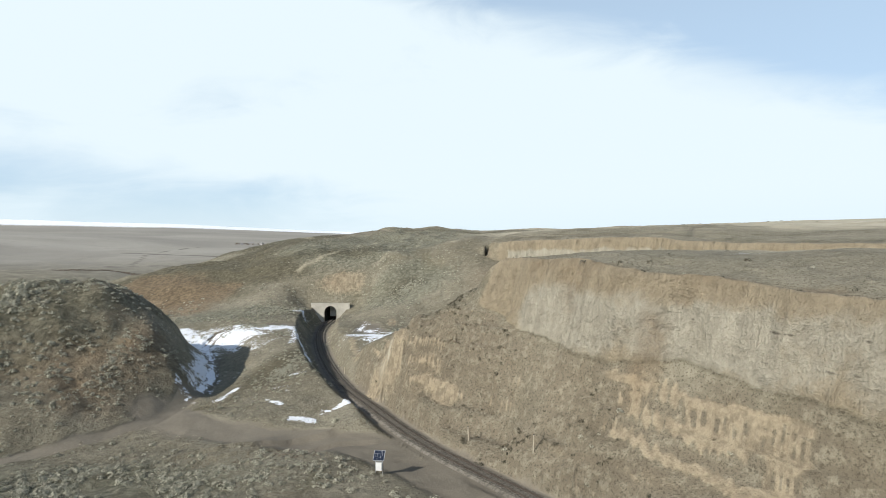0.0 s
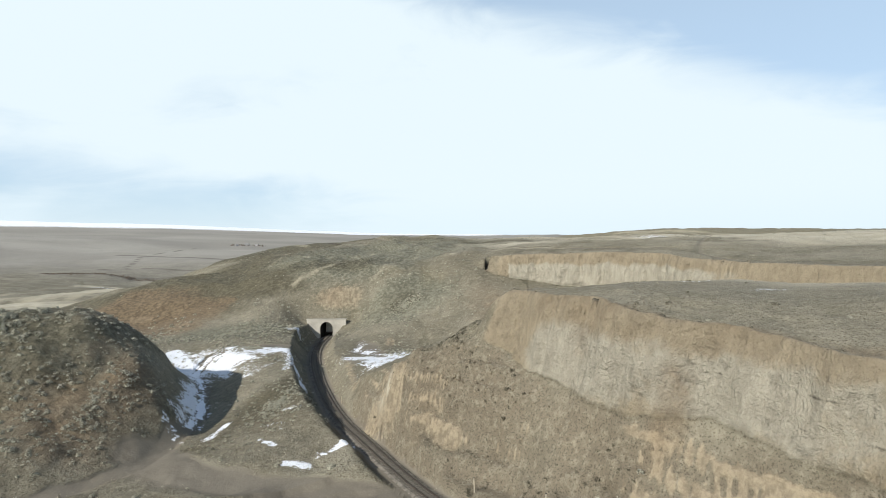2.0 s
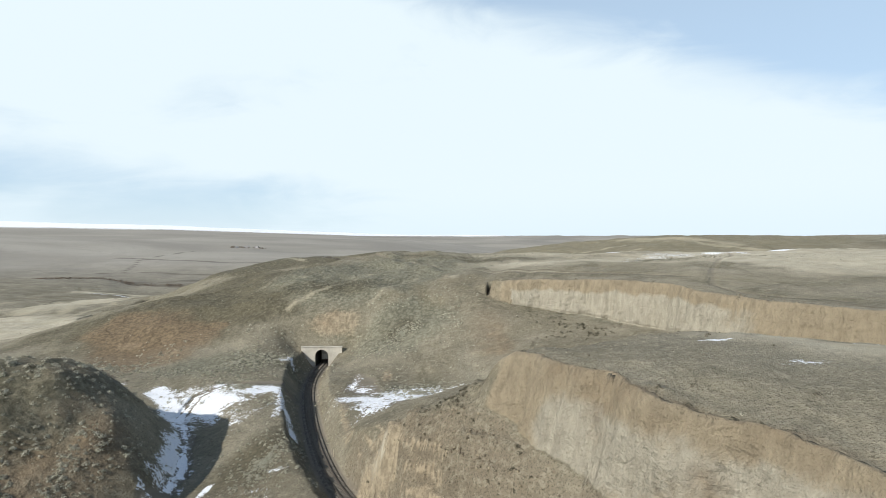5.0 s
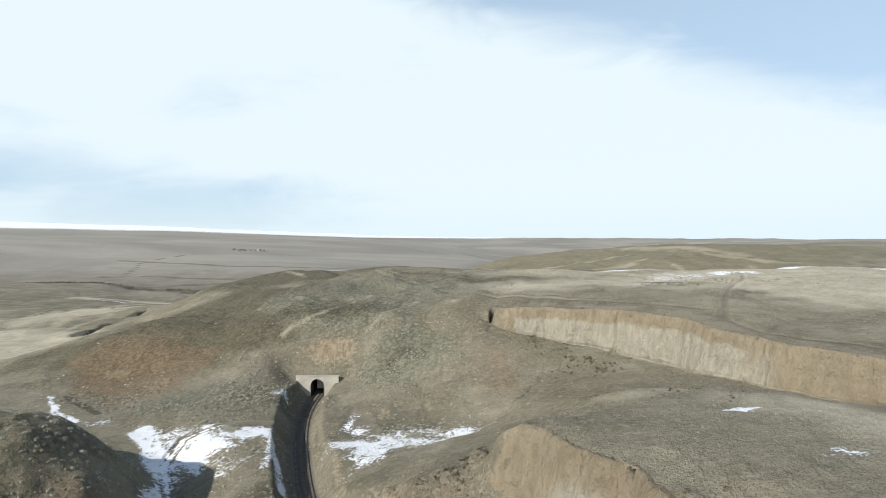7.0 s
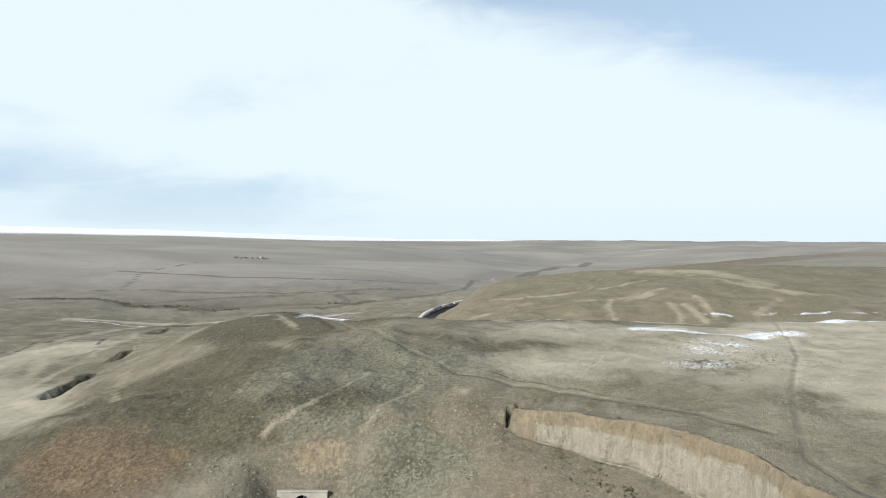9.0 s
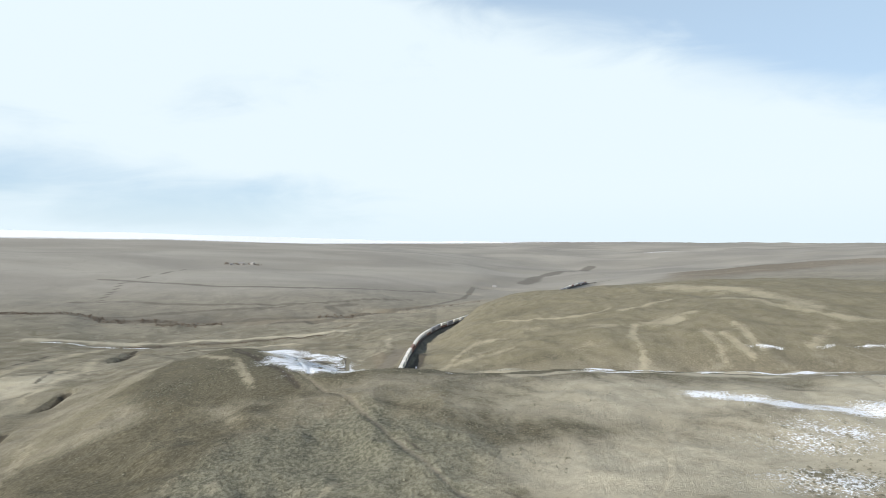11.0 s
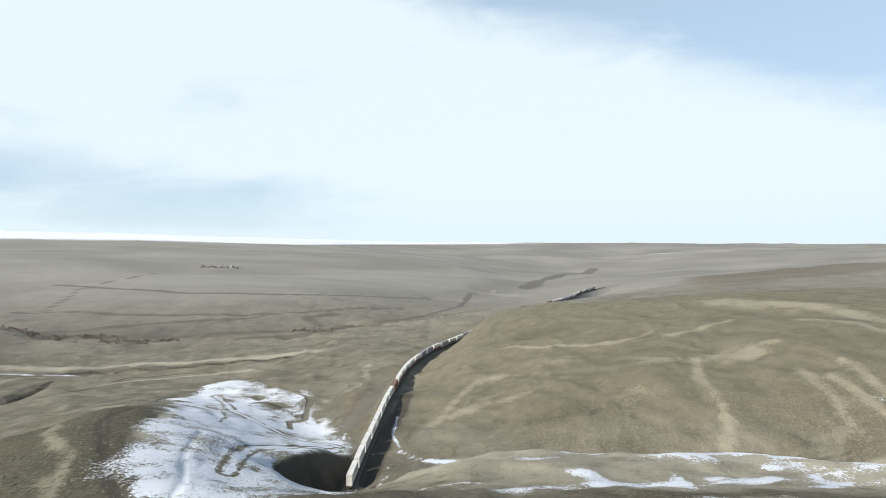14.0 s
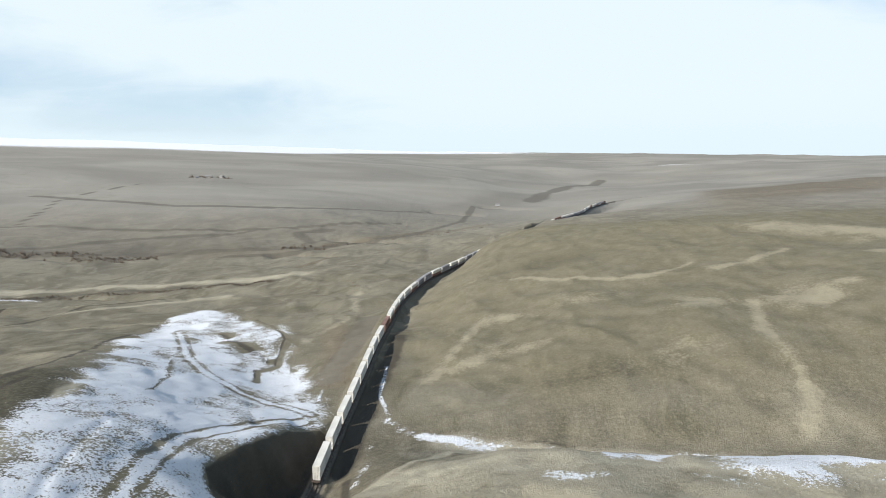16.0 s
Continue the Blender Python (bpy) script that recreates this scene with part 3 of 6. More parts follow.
def cliff_face(line):
    """The broken face of a cliff, well divided along and up: drawn places, places, slopes and faces."""
    p = line_points([q for q in line if q[0] < 132], 0.42)
    way = np.stack([np.convolve(np.pad(np.gradient(p[:, k]), 6, mode="edge"), np.ones(13) / 13, "valid") for k in (0, 1)], 1)
    way /= np.hypot(*way.T)[:, None]
    out = np.stack([way[:, 1], -way[:, 0]], 1)
    d = np.concatenate([np.linspace(-3.1, -1.7, 6), np.linspace(-1.55, 1.5, 26), np.linspace(1.65, 2.7, 5)])
    # Places ahead of the face have a negative distance: find which side that is.
    side, _ = beside(p[:, 0] + out[:, 0], p[:, 1] + out[:, 1], line)
    out = out * np.sign(np.median(side))
    u, v = (p[:, None, 0] + out[:, None, 0] * d).ravel(), (p[:, None, 1] + out[:, None, 1] * d).ravel()
    x, y, z, bed_there = ground(u, v)
    full = np.repeat(ramp(p[:, 2], 0.5, 4.5), len(d))
    dd = np.tile(d, len(p))
    w = ramp(dd, -3.1, -1.9) * ramp(-dd, -2.7, -1.7)
    s_at = np.repeat(np.arange(len(p)) * 0.42, len(d))
    flutes = (value(s_at, z * 0.12, 2.6, 2) - 0.5) * 0.55 + (value(s_at, z * 0.25, 1.1, 5) - 0.5) * 0.34 + (fractal(s_at, z, 2.2, 3, 3) - 0.5) * 0.5
    bays = s_at / 6.5 + 0.5 * value(s_at, z * 0, 17, 6)
    flutes = flutes - 0.75 * np.exp(-(((bays - np.round(bays)) / 0.11) ** 2)) * ramp(value(s_at, z * 0, 13, 4), 0.25, 0.6)
    ledges = (value(s_at * 0.1, z + 1.4 * value(s_at, z * 0, 9, 1), 1.5, 7) - 0.5) * 0.4
    lift = (0.52 + (flutes + ledges) * 0.8) * w * full
    nx, ny = np.repeat(out[:, 0], len(d)), np.repeat(out[:, 1], len(d))
    x, y, z = x - nx * lift, y - ny * lift, z + 0.16 * w * full - 0.35 * (1 - w * full)
    k = np.arange(len(p) * len(d)).reshape(len(p), len(d))
    quads = np.stack([k[:-1, :-1], k[1:, :-1], k[1:, 1:], k[:-1, 1:]], -1).reshape(-1, 4)
    return u, v, x, y, z, bed_there, 3.0 * w * full, quads


steep = slope_of()
strip_faces = []
for line in CLIFFS.values():
    u, v, x, y, z, b, st, quads = cliff_face(line)
    p0, p1, p2 = (np.stack([x, y, z], 1)[quads[:, k]] for k in (0, 1, 2))
    if np.median(np.cross(p1 - p0, p2 - p0)[:, 2]) < 0:
        quads = quads[:, ::-1]
    strip_faces.append(quads + len(fx))
    drawn_x, drawn_y, fx, fy, fz, bed, steep = (np.concatenate(q) for q in ((drawn_x, u), (drawn_y, v), (fx, x), (fy, y), (fz, z), (bed, b), (steep, st)))


# Uneven fields, by the size of their lumps, that fray the edges of all patches and strips.
FRAY = {size: 0.55 + 0.9 * fractal(fx, fy, size, 4, k, 0.6) for k, size in enumerate((3.0, 9.0, 28.0, 90.0))}


def frayed(size):
    return FRAY[min(FRAY, key=lambda s: abs(math.log(s / size)))]


def blob(cx, cy, rx, ry, turn=0.0):
    """A soft-edged oval with a frayed rim: 1 in the middle, 0 from its edge."""
    c, s = math.cos(radians(turn)), math.sin(radians(turn))
    u, v = ((fx - cx) * c + (fy - cy) * s) / rx, (-(fx - cx) * s + (fy - cy) * c) / ry
    return np.clip(1.25 - np.hypot(u, v) * frayed(1.2 * math.sqrt(rx * ry)), 0, 1)


def inside(line, edge):
    """1 within an outline, falling to 0 over an edge of that width outside it."""
    p = np.array(line, float)
    odd = np.zeros(len(fx), bool)
    for (ax, ay), (bx, by) in zip(p, np.roll(p, -1, 0)):
        if ay != by:
            odd ^= ((ay > fy) != (by > fy)) & (fx < (bx - ax) * (fy - ay) / (by - ay) + ax)
    d = near_line(fx, fy, [*line, line[0]], edge * 1.8)
    d = np.where(odd, d, -d) + (frayed(edge * 1.5) - 1) * edge * 0.9
    return np.where(d > 0, 0.55 + 0.45 * np.clip(d / edge, 0, 1), 0.55 * np.clip(1 + d / edge, 0, 1))


def strip(line, wide):
    return np.clip(1.2 - near_line(fx, fy, line, wide * 2.2) / wide * frayed(wide * 2.5) * (0.6 + 0.4 * frayed(wide * 8)), 0, 1)


# Where snow lies.
snow = np.zeros(len(fx))
SNOWFIELD = [(-57, 322), (-72, 350), (-86, 385), (-93, 408), (-104, 435), (-119, 474), (-146, 531), (-152, 580), (-165, 610), (-156, 640), (-134, 629), (-109, 602), (-87, 577), (-77, 547), (-66, 516), (-54, 496), (-41, 462), (-42, 448), (-43, 438), (-48, 421), (-52, 410), (-55, 400), (-50, 390), (-38, 386), (-27, 380), (-24, 360), (-34, 330)]
for some in (
    0.95 * strip([(-70, 151), (-63, 143), (-56, 132), (-51, 123), (-46.5, 111), (-44.5, 103)], 4.2), 0.72 * strip([(-66, 148), (-52, 146), (-41, 143)], 6),
    0.72 * strip([(-40, 146), (-36, 138), (-34, 128)], 2.6), 0.8 * strip([(-18.5, 88), (-15.5, 91), (-15, 96)], 1.6), 0.75 * strip([(-23, 86), (-20, 85.5)], 1.6), 0.8 * strip([(-29, 93.5), (-26.5, 92)], 1.1),
    0.7 * strip([(-31, 99), (-27, 99)], 1.2), 0.65 * strip([(-38.5, 97), (-38, 104)], 1.5), 0.65 * blob(-27, 104, 3, 1.2), 0.6 * strip([(-46, 98), (-42, 95)], 1.2), 0.7 * blob(-27, 97, 1.4, 1),
    0.66 * blob(-39, 130, 5, 9, -20), 0.78 * inside([(-24, 142), (-22, 152), (-11, 154), (4, 152), (13, 142), (6, 132), (-8, 130), (-17, 126)], 6), 0.78 * inside([(-66, 146), (-54, 147), (-42, 139), (-37, 128), (-40, 122), (-45, 126), (-52, 130)], 4), 0.8 * strip([(-37, 141), (-32.5, 131), (-29, 122)], 1.8), 0.76 * blob(38.5, 94, 3, 1.2), 0.72 * blob(45, 79, 5, 2.5), 0.75 * strip([(-112, 182), (-106, 173), (-99, 165), (-88, 156)], 1.4), 0.6 * strip([(-24, 150), (-22, 158), (-22, 166)], 3.0),
    0.75 * strip([(-104, 172), (-98, 163), (-90, 157)], 1.6), 0.6 * blob(-84, 155, 7, 4), 0.62 * blob(-46, 174, 4, 5), 0.6 * blob(-44, 177, 3, 4),
    0.58 * blob(40, 95, 3.5, 1.3), 0.50 * blob(62, 96, 10, 8),
    # Speckled plateau and drifts behind its crest.
    0.62 * blob(80, 226, 26, 16, 10), 0.56 * blob(95, 250, 40, 24), 0.74 * strip([(80, 290), (100, 276), (118, 272), (140, 278)], 11), 0.74 * strip([(150, 330), (172, 310), (200, 306), (240, 310)], 14), 0.62 * blob(66, 330, 40, 6),
    0.9 * strip([(42, 399), (70, 400), (98, 395), (120, 385), (142, 368), (170, 362)], 6), 0.66 * blob(30, 384, 14, 5), 0.66 * blob(104, 382, 26, 7), 0.85 * strip([(40, 352), (62, 360), (84, 366), (110, 366), (140, 362), (180, 352)], 9), 0.84 * strip([(38, 366), (46, 350), (56, 348), (66, 366)], 8), 0.74 * blob(80, 390, 40, 12), 0.62 * blob(20, 350, 26, 8), 0.74 * blob(130, 392, 30, 12), 0.86 * strip([(94, 354), (108, 372), (130, 376), (150, 372)], 8), 0.62 * blob(52, 384, 22, 10), 0.6 * blob(70, 346, 10, 5), 0.6 * blob(26, 386, 5, 2), 0.62 * strip([(-2, 324), (10, 321)], 3), 0.6 * strip([(-20, 362), (-4, 364), (12, 362)], 3.5),
    np.clip(1.24 * inside(SNOWFIELD, 16), 0, 0.84) * (0.76 + 0.34 * ramp(fractal(fx, fy, 14, 4, 3), 0.3, 0.65)), 0.8 * strip([(-78, 540), (-66, 510), (-54, 476), (-42, 452)], 5),
    # Drifts along the foot of the hill and beside the line.
    0.8 * strip([(-16, 458), (-10, 449), (-2, 444), (8, 441)], 4.0), 0.70 * strip([(8, 440), (32, 434), (50, 428), (77, 425), (98, 420), (120, 416), (154, 419)], 6.5), 0.68 * strip([(-22, 508), (-22, 480), (-17, 462)], 1.8), 0.66 * strip([(-21, 440), (-19, 426), (-21, 410)], 2.6),
    0.66 * blob(44, 428, 12, 4, -14), 0.62 * blob(108, 414, 22, 5, -8), 0.7 * strip([(-45, 486), (-44, 470), (-40, 460)], 1.8),
    0.6 * strip([(180, 448), (230, 442), (330, 430)], 6),
    ramp(fy + 0.3 * np.abs(fx), 2400, 2750) * ramp(fz, 66, 88) * ramp(-fx, -1400, 100), 0.62 * ramp(fy, 2900, 3500) * ramp(fz, 60, 100),
    0.62 * blob(980, 2700, 260, 90), 0.7 * strip([(-420, 690), (-300, 700)], 6),
):
    snow = np.maximum(snow, 0.86 * some)
RUTS = ([(-144, 578), (-126, 545), (-112, 517), (-91, 487), (-74, 476), (-59, 467), (-43, 457)], [(-56, 366), (-59, 380), (-62, 394), (-63, 410), (-58, 423), (-51, 438), (-43, 450)])
d = near_line(fx, fy, TRACKS["apron_road"], 6)
snow = snow * (1 - 0.45 * np.exp(-((d - 0.85) / 0.4) ** 2)) * np.where(fy < 180, 0.72 + 0.5 * ramp(fractal(fx, fy, 6, 3, 2), 0.3, 0.65), 1)
for way in RUTS:
    d = near_line(fx, fy, way, 9)
    snow = np.maximum(snow * (1 - 0.55 * np.exp(-((d - 2.3) / 0.6) ** 2)), 0.78 * np.exp(-(d / 1.4) ** 2))
snow = snow * (1 - 0.55 * np.exp(-((near_line(fx, fy, [(-110, 500), (-96, 470), (-88, 440)], 9)) / 0.8) ** 2))
snow = snow * np.where((fx > -30) & (fy > 300) & (fy < 460), 0.62 + 0.5 * ramp(fractal(fx, fy, 9, 4, 6), 0.35, 0.62), 1)
snow = snow * (1 - 0.75 * strip([(-128, 562), (-118, 572), (-102, 555), (-80, 528)], 6) * ramp(fractal(fx, fy, 16, 3, 2), 0.36, 0.5)) * (1 - 0.8 * strip([(-74, 496), (-79, 512), (-73, 521), (-76, 536), (-80, 565), (-87, 579), (-109, 606)], 1.7))
# The hollow's bank: kept free of snow, its shade painted in as dark colour.
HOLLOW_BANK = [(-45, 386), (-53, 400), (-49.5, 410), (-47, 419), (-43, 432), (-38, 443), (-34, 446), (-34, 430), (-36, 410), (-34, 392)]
hollow_shade = np.clip(inside(HOLLOW_BANK, 1.6) / 0.55, 0, 1)
snow = snow * (1 - 0.97 * hollow_shade)
# Bare rock, red rock, gravel and soil, dry pale grass, sage.
in_cut = ramp(-near_line(fx, fy, CUT["ledge_mid"], 16), -8.5, -5) * ramp(-fy, -116, -104)
rock = np.zeros(len(fx))
for line in CLIFFS.values():
    close = near_line(drawn_x, drawn_y, line, 6) < 5
    off, tall = beside(drawn_x[close], drawn_y[close], line)
    rock[close] = np.maximum(rock[close], ramp(off, -1.8, -1.1) * ramp(-off, -3.0, -1.9) * ramp(steep[close], 0.5, 1.1) * ramp(tall, 4.5, 8))
broken = fractal(fx, fy, 7, 3, 4)
rock = np.maximum(rock, 0.15 * inside([(6, 76), (2, 85), (-4, 95), (-7, 103), (-13, 112), (-18, 112), (-13, 100), (-6, 89), (1, 78)], 4))
rock = np.maximum(rock, 0.5 * ramp(steep, 2.2, 3.2) * (fy < 300) * (1 - in_cut))
grey = np.maximum(strip([(40, 42), (30.5, 57), (24.8, 64.5), (18.5, 72.5), (13.5, 81)], 4.0) * ramp(-fz - 4 * (fractal(fx, fy, 6, 3, 2) - 0.5), -24.0, -19.4), 0.8 * ramp(fy - 0.6 * fx, 80, 100) * (fx > 22) * ramp(-fx, -78, -60) * ramp(-fz + 3 * (fractal(fx, fy, 5, 3, 2) - 0.5), -27.2, -25.2))
face = rock.copy()
beds = (fz - 0.06 * fy + 2.2 * fractal(fx, fy, 18, 3, 6) + 0.9 * fractal(fx, fy, 3, 2, 1)) / 2.6
beds = np.abs(beds - np.round(beds))
ledge = np.maximum.reduce([in_cut * ramp(-beds, -0.25, -0.10) * ramp(fractal(fx, fy, 11, 3, 4), 0.38, 0.58) * ramp(fz, 3.5, 6) * ramp(-fz, -14.5, -13), 0.3 * in_cut * ramp(broken, 0.46, 0.62), 0.9 * strip([(-13, 101), (-9, 97), (-5, 92), (1, 84)], 2.2) * ramp(broken, 0.3, 0.5), 0.95 * blob(-8.2, 98.4, 2.6, 3.4),
                           0.85 * blob(-14.6, 162, 2.2, 5), 0.6 * strip([(-17, 116), (-20, 128), (-23, 142)], 2.2), 0.55 * blob(1.5, 217, 3, 5), 0.85 * blob(-101, 197, 6, 3), 0.95 * blob(-35, 198.5, 10, 3.6)]) * (1 - 0.9 * face)
# Dark stain on the lower cliff, and shade painted into the carved clefts.
stain_shade = np.maximum.reduce([0.8 * blob(21.3, 67.2, 0.55, 1.9, 20) * ramp(fz, 16.2, 17.5) * ramp(-fz, -22, -20.5), 0.8 * blob(15.6, 198, 1.2, 3.0, -10), 0.8 * blob(18, 199.6, 1.2, 3.0, -10), 0.7 * blob(6.6, 96.5, 1.2, 2.6)])
seams = strip([(27.6, 60.5), (30.5, 55.5), (34, 48), (37, 44)], 3.2)
wave = 0.9 * (fractal(fx, fy, 5, 3, 3) - 0.5)
for level in (19.8, 16.9):
    stain_shade = np.maximum(stain_shade, 0.55 * seams * np.exp(-((fz - level - wave) / 0.14) ** 2))
# The slumped banks' shaded faces, painted as dark strips.
stain_shade = np.maximum.reduce([stain_shade, 0.95 * strip([(-178, 298), (-181, 312), (-186, 330), (-190, 347)], 4), 0.95 * strip([(-206, 392), (-207, 404), (-210, 418)], 4), 0.85 * strip([(-268, 556), (-280, 590), (-302, 655)], 4)])
red = np.maximum.reduce([0.95 * inside([(-119, 203), (-116, 217), (-90, 214), (-73, 203), (-77, 180), (-89, 170), (-107, 184)], 6), 0.5 * blob(-37, 200, 13, 6), 0.6 * blob(-58, 90, 14, 12), 0.6 * blob(-52, 98, 8, 14), 0.5 * blob(-76, 124, 30, 10), 0.5 * blob(14, 170, 9, 22), 0.5 * blob(-104, 204, 24, 9), 0.5 * strip([(37, 48), (33, 56), (28, 64), (22, 70), (14, 84)], 2.6), 0.55 * blob(22, 62.5, 5, 3), 0.3 * blob(22, 150, 16, 30), 0.4 * blob(-30, 70, 10, 4), 0.45 * strip([(8, 73), (16, 60), (30, 43)], 1.6), 0.4 * blob(-4, 92, 10, 10)])
soil = np.maximum(np.clip(1.5 - bed / 2.3, 0, 1), 0.95 * strip([(-45, 90), (-37, 84), (-26, 79.5), (-12, 77), (0, 65), (14, 48), (34, 26)], 5.2))
for name, way in TRACKS.items():
    soil = np.maximum(soil, {"apron_road": 0.9, "west_track": 0.0}.get(name, 0.46) * strip(way, 1.9))
soil = np.maximum.reduce([soil, 0.9 * blob(-20, 155, 5, 16, 12), 0.8 * strip([(-46, 500), (-42, 540), (-40, 590)], 10)])
pale = np.maximum.reduce([
    0.6 * blob(54, 92, 30, 14, -48), 0.55 * blob(72, 118, 20, 12, -48), 0.5 * blob(36, 120, 16, 20),
    0.95 * strip([(-10, 400), (24, 396), (60, 394), (98, 390), (138, 368), (190, 360)], 13),
    1.0 * inside([(88, 196), (84, 232), (104, 286), (150, 318), (300, 330), (330, 200), (220, 150), (140, 150), (104, 178)], 14),
    0.9 * strip([(-420, 330), (-250, 330), (-205, 300), (-180, 262)], 40), 0.8 * blob(-270, 440, 60, 110), 0.6 * blob(-160, 250, 30, 30), 0.7 * strip([(-440, 700), (-352, 718), (-277, 744), (-165, 752), (-120, 760)], 13), 0.7 * strip([(-250, 640), (-206, 668), (-160, 690)], 10), 0.7 * blob(-85, 384, 8, 22, 20), 0.85 * blob(100, 235, 60, 50),
    0.7 * blob(70, 290, 90, 40), 0.8 * strip([(66, 290), (117, 274), (202, 300)], 14), 0.75 * blob(110, 180, 40, 30), 0.8 * blob(56, 232, 60, 34), 0.7 * blob(90, 205, 40, 20), 0.55 * blob(30, 222, 30, 12, -20), 0.45 * strip([(-70, 560), (-50, 600), (-60, 660), (-40, 700)], 7), 0.8 * strip([(25, 318), (65, 331), (93, 325), (130, 330)], 6),
    0.55 * blob(4, 211, 4, 6), 0.8 * blob(-9.5, 100, 3.5, 3.5),
    0.75 * strip([(-96, 412), (-105, 440), (-112, 470)], 3), 0.5 * blob(-150, 430, 26, 60), 0.95 * strip([(4, 440), (32, 432), (50, 426), (77, 423), (98, 419), (120, 414), (160, 416)], 8), 0.8 * strip([(-18, 402), (-9, 410), (5, 431), (26, 435), (46, 428)], 2.6), 0.62 * inside([(-22, 376), (-16, 404), (4, 428), (45, 424), (110, 411), (170, 402), (170, 346), (60, 338), (0, 356)], 14),
])
sage = np.maximum.reduce([0.55 * blob(-72, 100, 30, 20), 0.6 * blob(-40, 64, 36, 14), 0.75 * blob(-12, 190, 26, 20), 0.5 * blob(-8, 150, 24, 16), 0.75 * blob(-60, 172, 30, 18), 0.8 * blob(-30, 240, 60, 50), 0.4 * blob(40, 178, 30, 8, -30), 0.5 * blob(-100, 340, 60, 60)])

# Broad tones: olive turf, haze painted into the far land, red-brown heath, brush-lined drains.
olive = np.maximum.reduce([inside([(-10, 498), (30, 470), (120, 450), (260, 440), (420, 560), (420, 740), (150, 730), (60, 790), (14, 690), (-8, 600)], 30), 0.8 * inside([(-110, 300), (-60, 320), (20, 350), (120, 352), (110, 395), (0, 400), (-60, 398), (-90, 360)], 25), 1.0 * inside([(-22, 376), (-16, 404), (4, 424), (45, 418), (110, 406), (170, 398), (170, 346), (60, 338), (0, 356)], 10),
                           0.9 * blob(22, 290, 40, 18, 8), 0.95 * blob(-66, 224, 40, 20), 0.8 * blob(-95, 250, 30, 40), 0.7 * blob(34, 130, 34, 40), 0.6 * blob(60, 205, 60, 14, -30), 0.7 * blob(-140, 330, 30, 50), 0.7 * blob(100, 180, 14, 18)])
far_haze = ramp(fy + 0.3 * np.abs(fx), 700, 1500)
heath = np.maximum.reduce([inside([(330, 900), (420, 1050), (700, 1100), (1500, 1100), (2400, 1500), (2400, 2000), (900, 1500), (500, 1350)], 120), 0.85 * inside([(60, 14), (42, 36), (30, 53), (20.5, 66.5), (15, 76), (8, 90), (-6, 100), (-16, 112), (-20, 110), (-8, 88), (4, 70), (20, 50), (36, 30)], 3), 0.8 * blob(-58, 92, 18, 16), 0.6 * blob(14, 180, 14, 20), 0.3 * inside([(20, 88), (44, 62), (80, 45), (110, 70), (78, 112), (50, 128), (24, 112)], 10), 0.8 * blob(-66, 98, 30, 24), 0.6 * blob(-32, 106, 10, 20), 0.55 * blob(-76, 128, 26, 10),
                           0.7 * strip([(-58, 580), (-48, 530), (-40, 495)], 12), 0.6 * blob(-95, 200, 46, 18), 0.5 * blob(-230, 900, 160, 60), 0.6 * strip([(-150, 930), (-60, 1000), (60, 1080)], 30), 0.7 * strip([(-137, 815), (-110, 860)], 8), 0.6 * strip([(-120, 915), (-60, 958)], 7)])
drain = np.maximum.reduce([0.5 * inside([(-800, 800), (-420, 820), (-200, 860), (-30, 960), (80, 1250), (330, 1700), (160, 1760), (-150, 1240), (-450, 1060), (-900, 1030)], 60)] + [strip(line, wide) for line, wide in (([(-620, 862), (-433, 868), (-310, 900), (-146, 930), (-40, 1000), (30, 1180), (60, 1400)], 12), ([(-160, 960), (-190, 1010), (-150, 1040)], 12), ([(-146, 932), (-160, 900), (-240, 880)], 8), ([(-469, 870), (-394, 948), (-278, 998), (-237, 1031)], 8), ([(-334, 694), (-303, 712), (-260, 730), (-188, 737), (-133, 743)], 5),
                                                               ([(-600, 1010), (-380, 1000), (-200, 1040), (-60, 1120)], 8), ([(-700, 1250), (-420, 1180), (-240, 1200), (30, 1300)], 12), ([(200, 1560), (330, 1900), (560, 2300)], 30), ([(-560, 1017), (-640, 1230), (-606, 1422)], 5))])
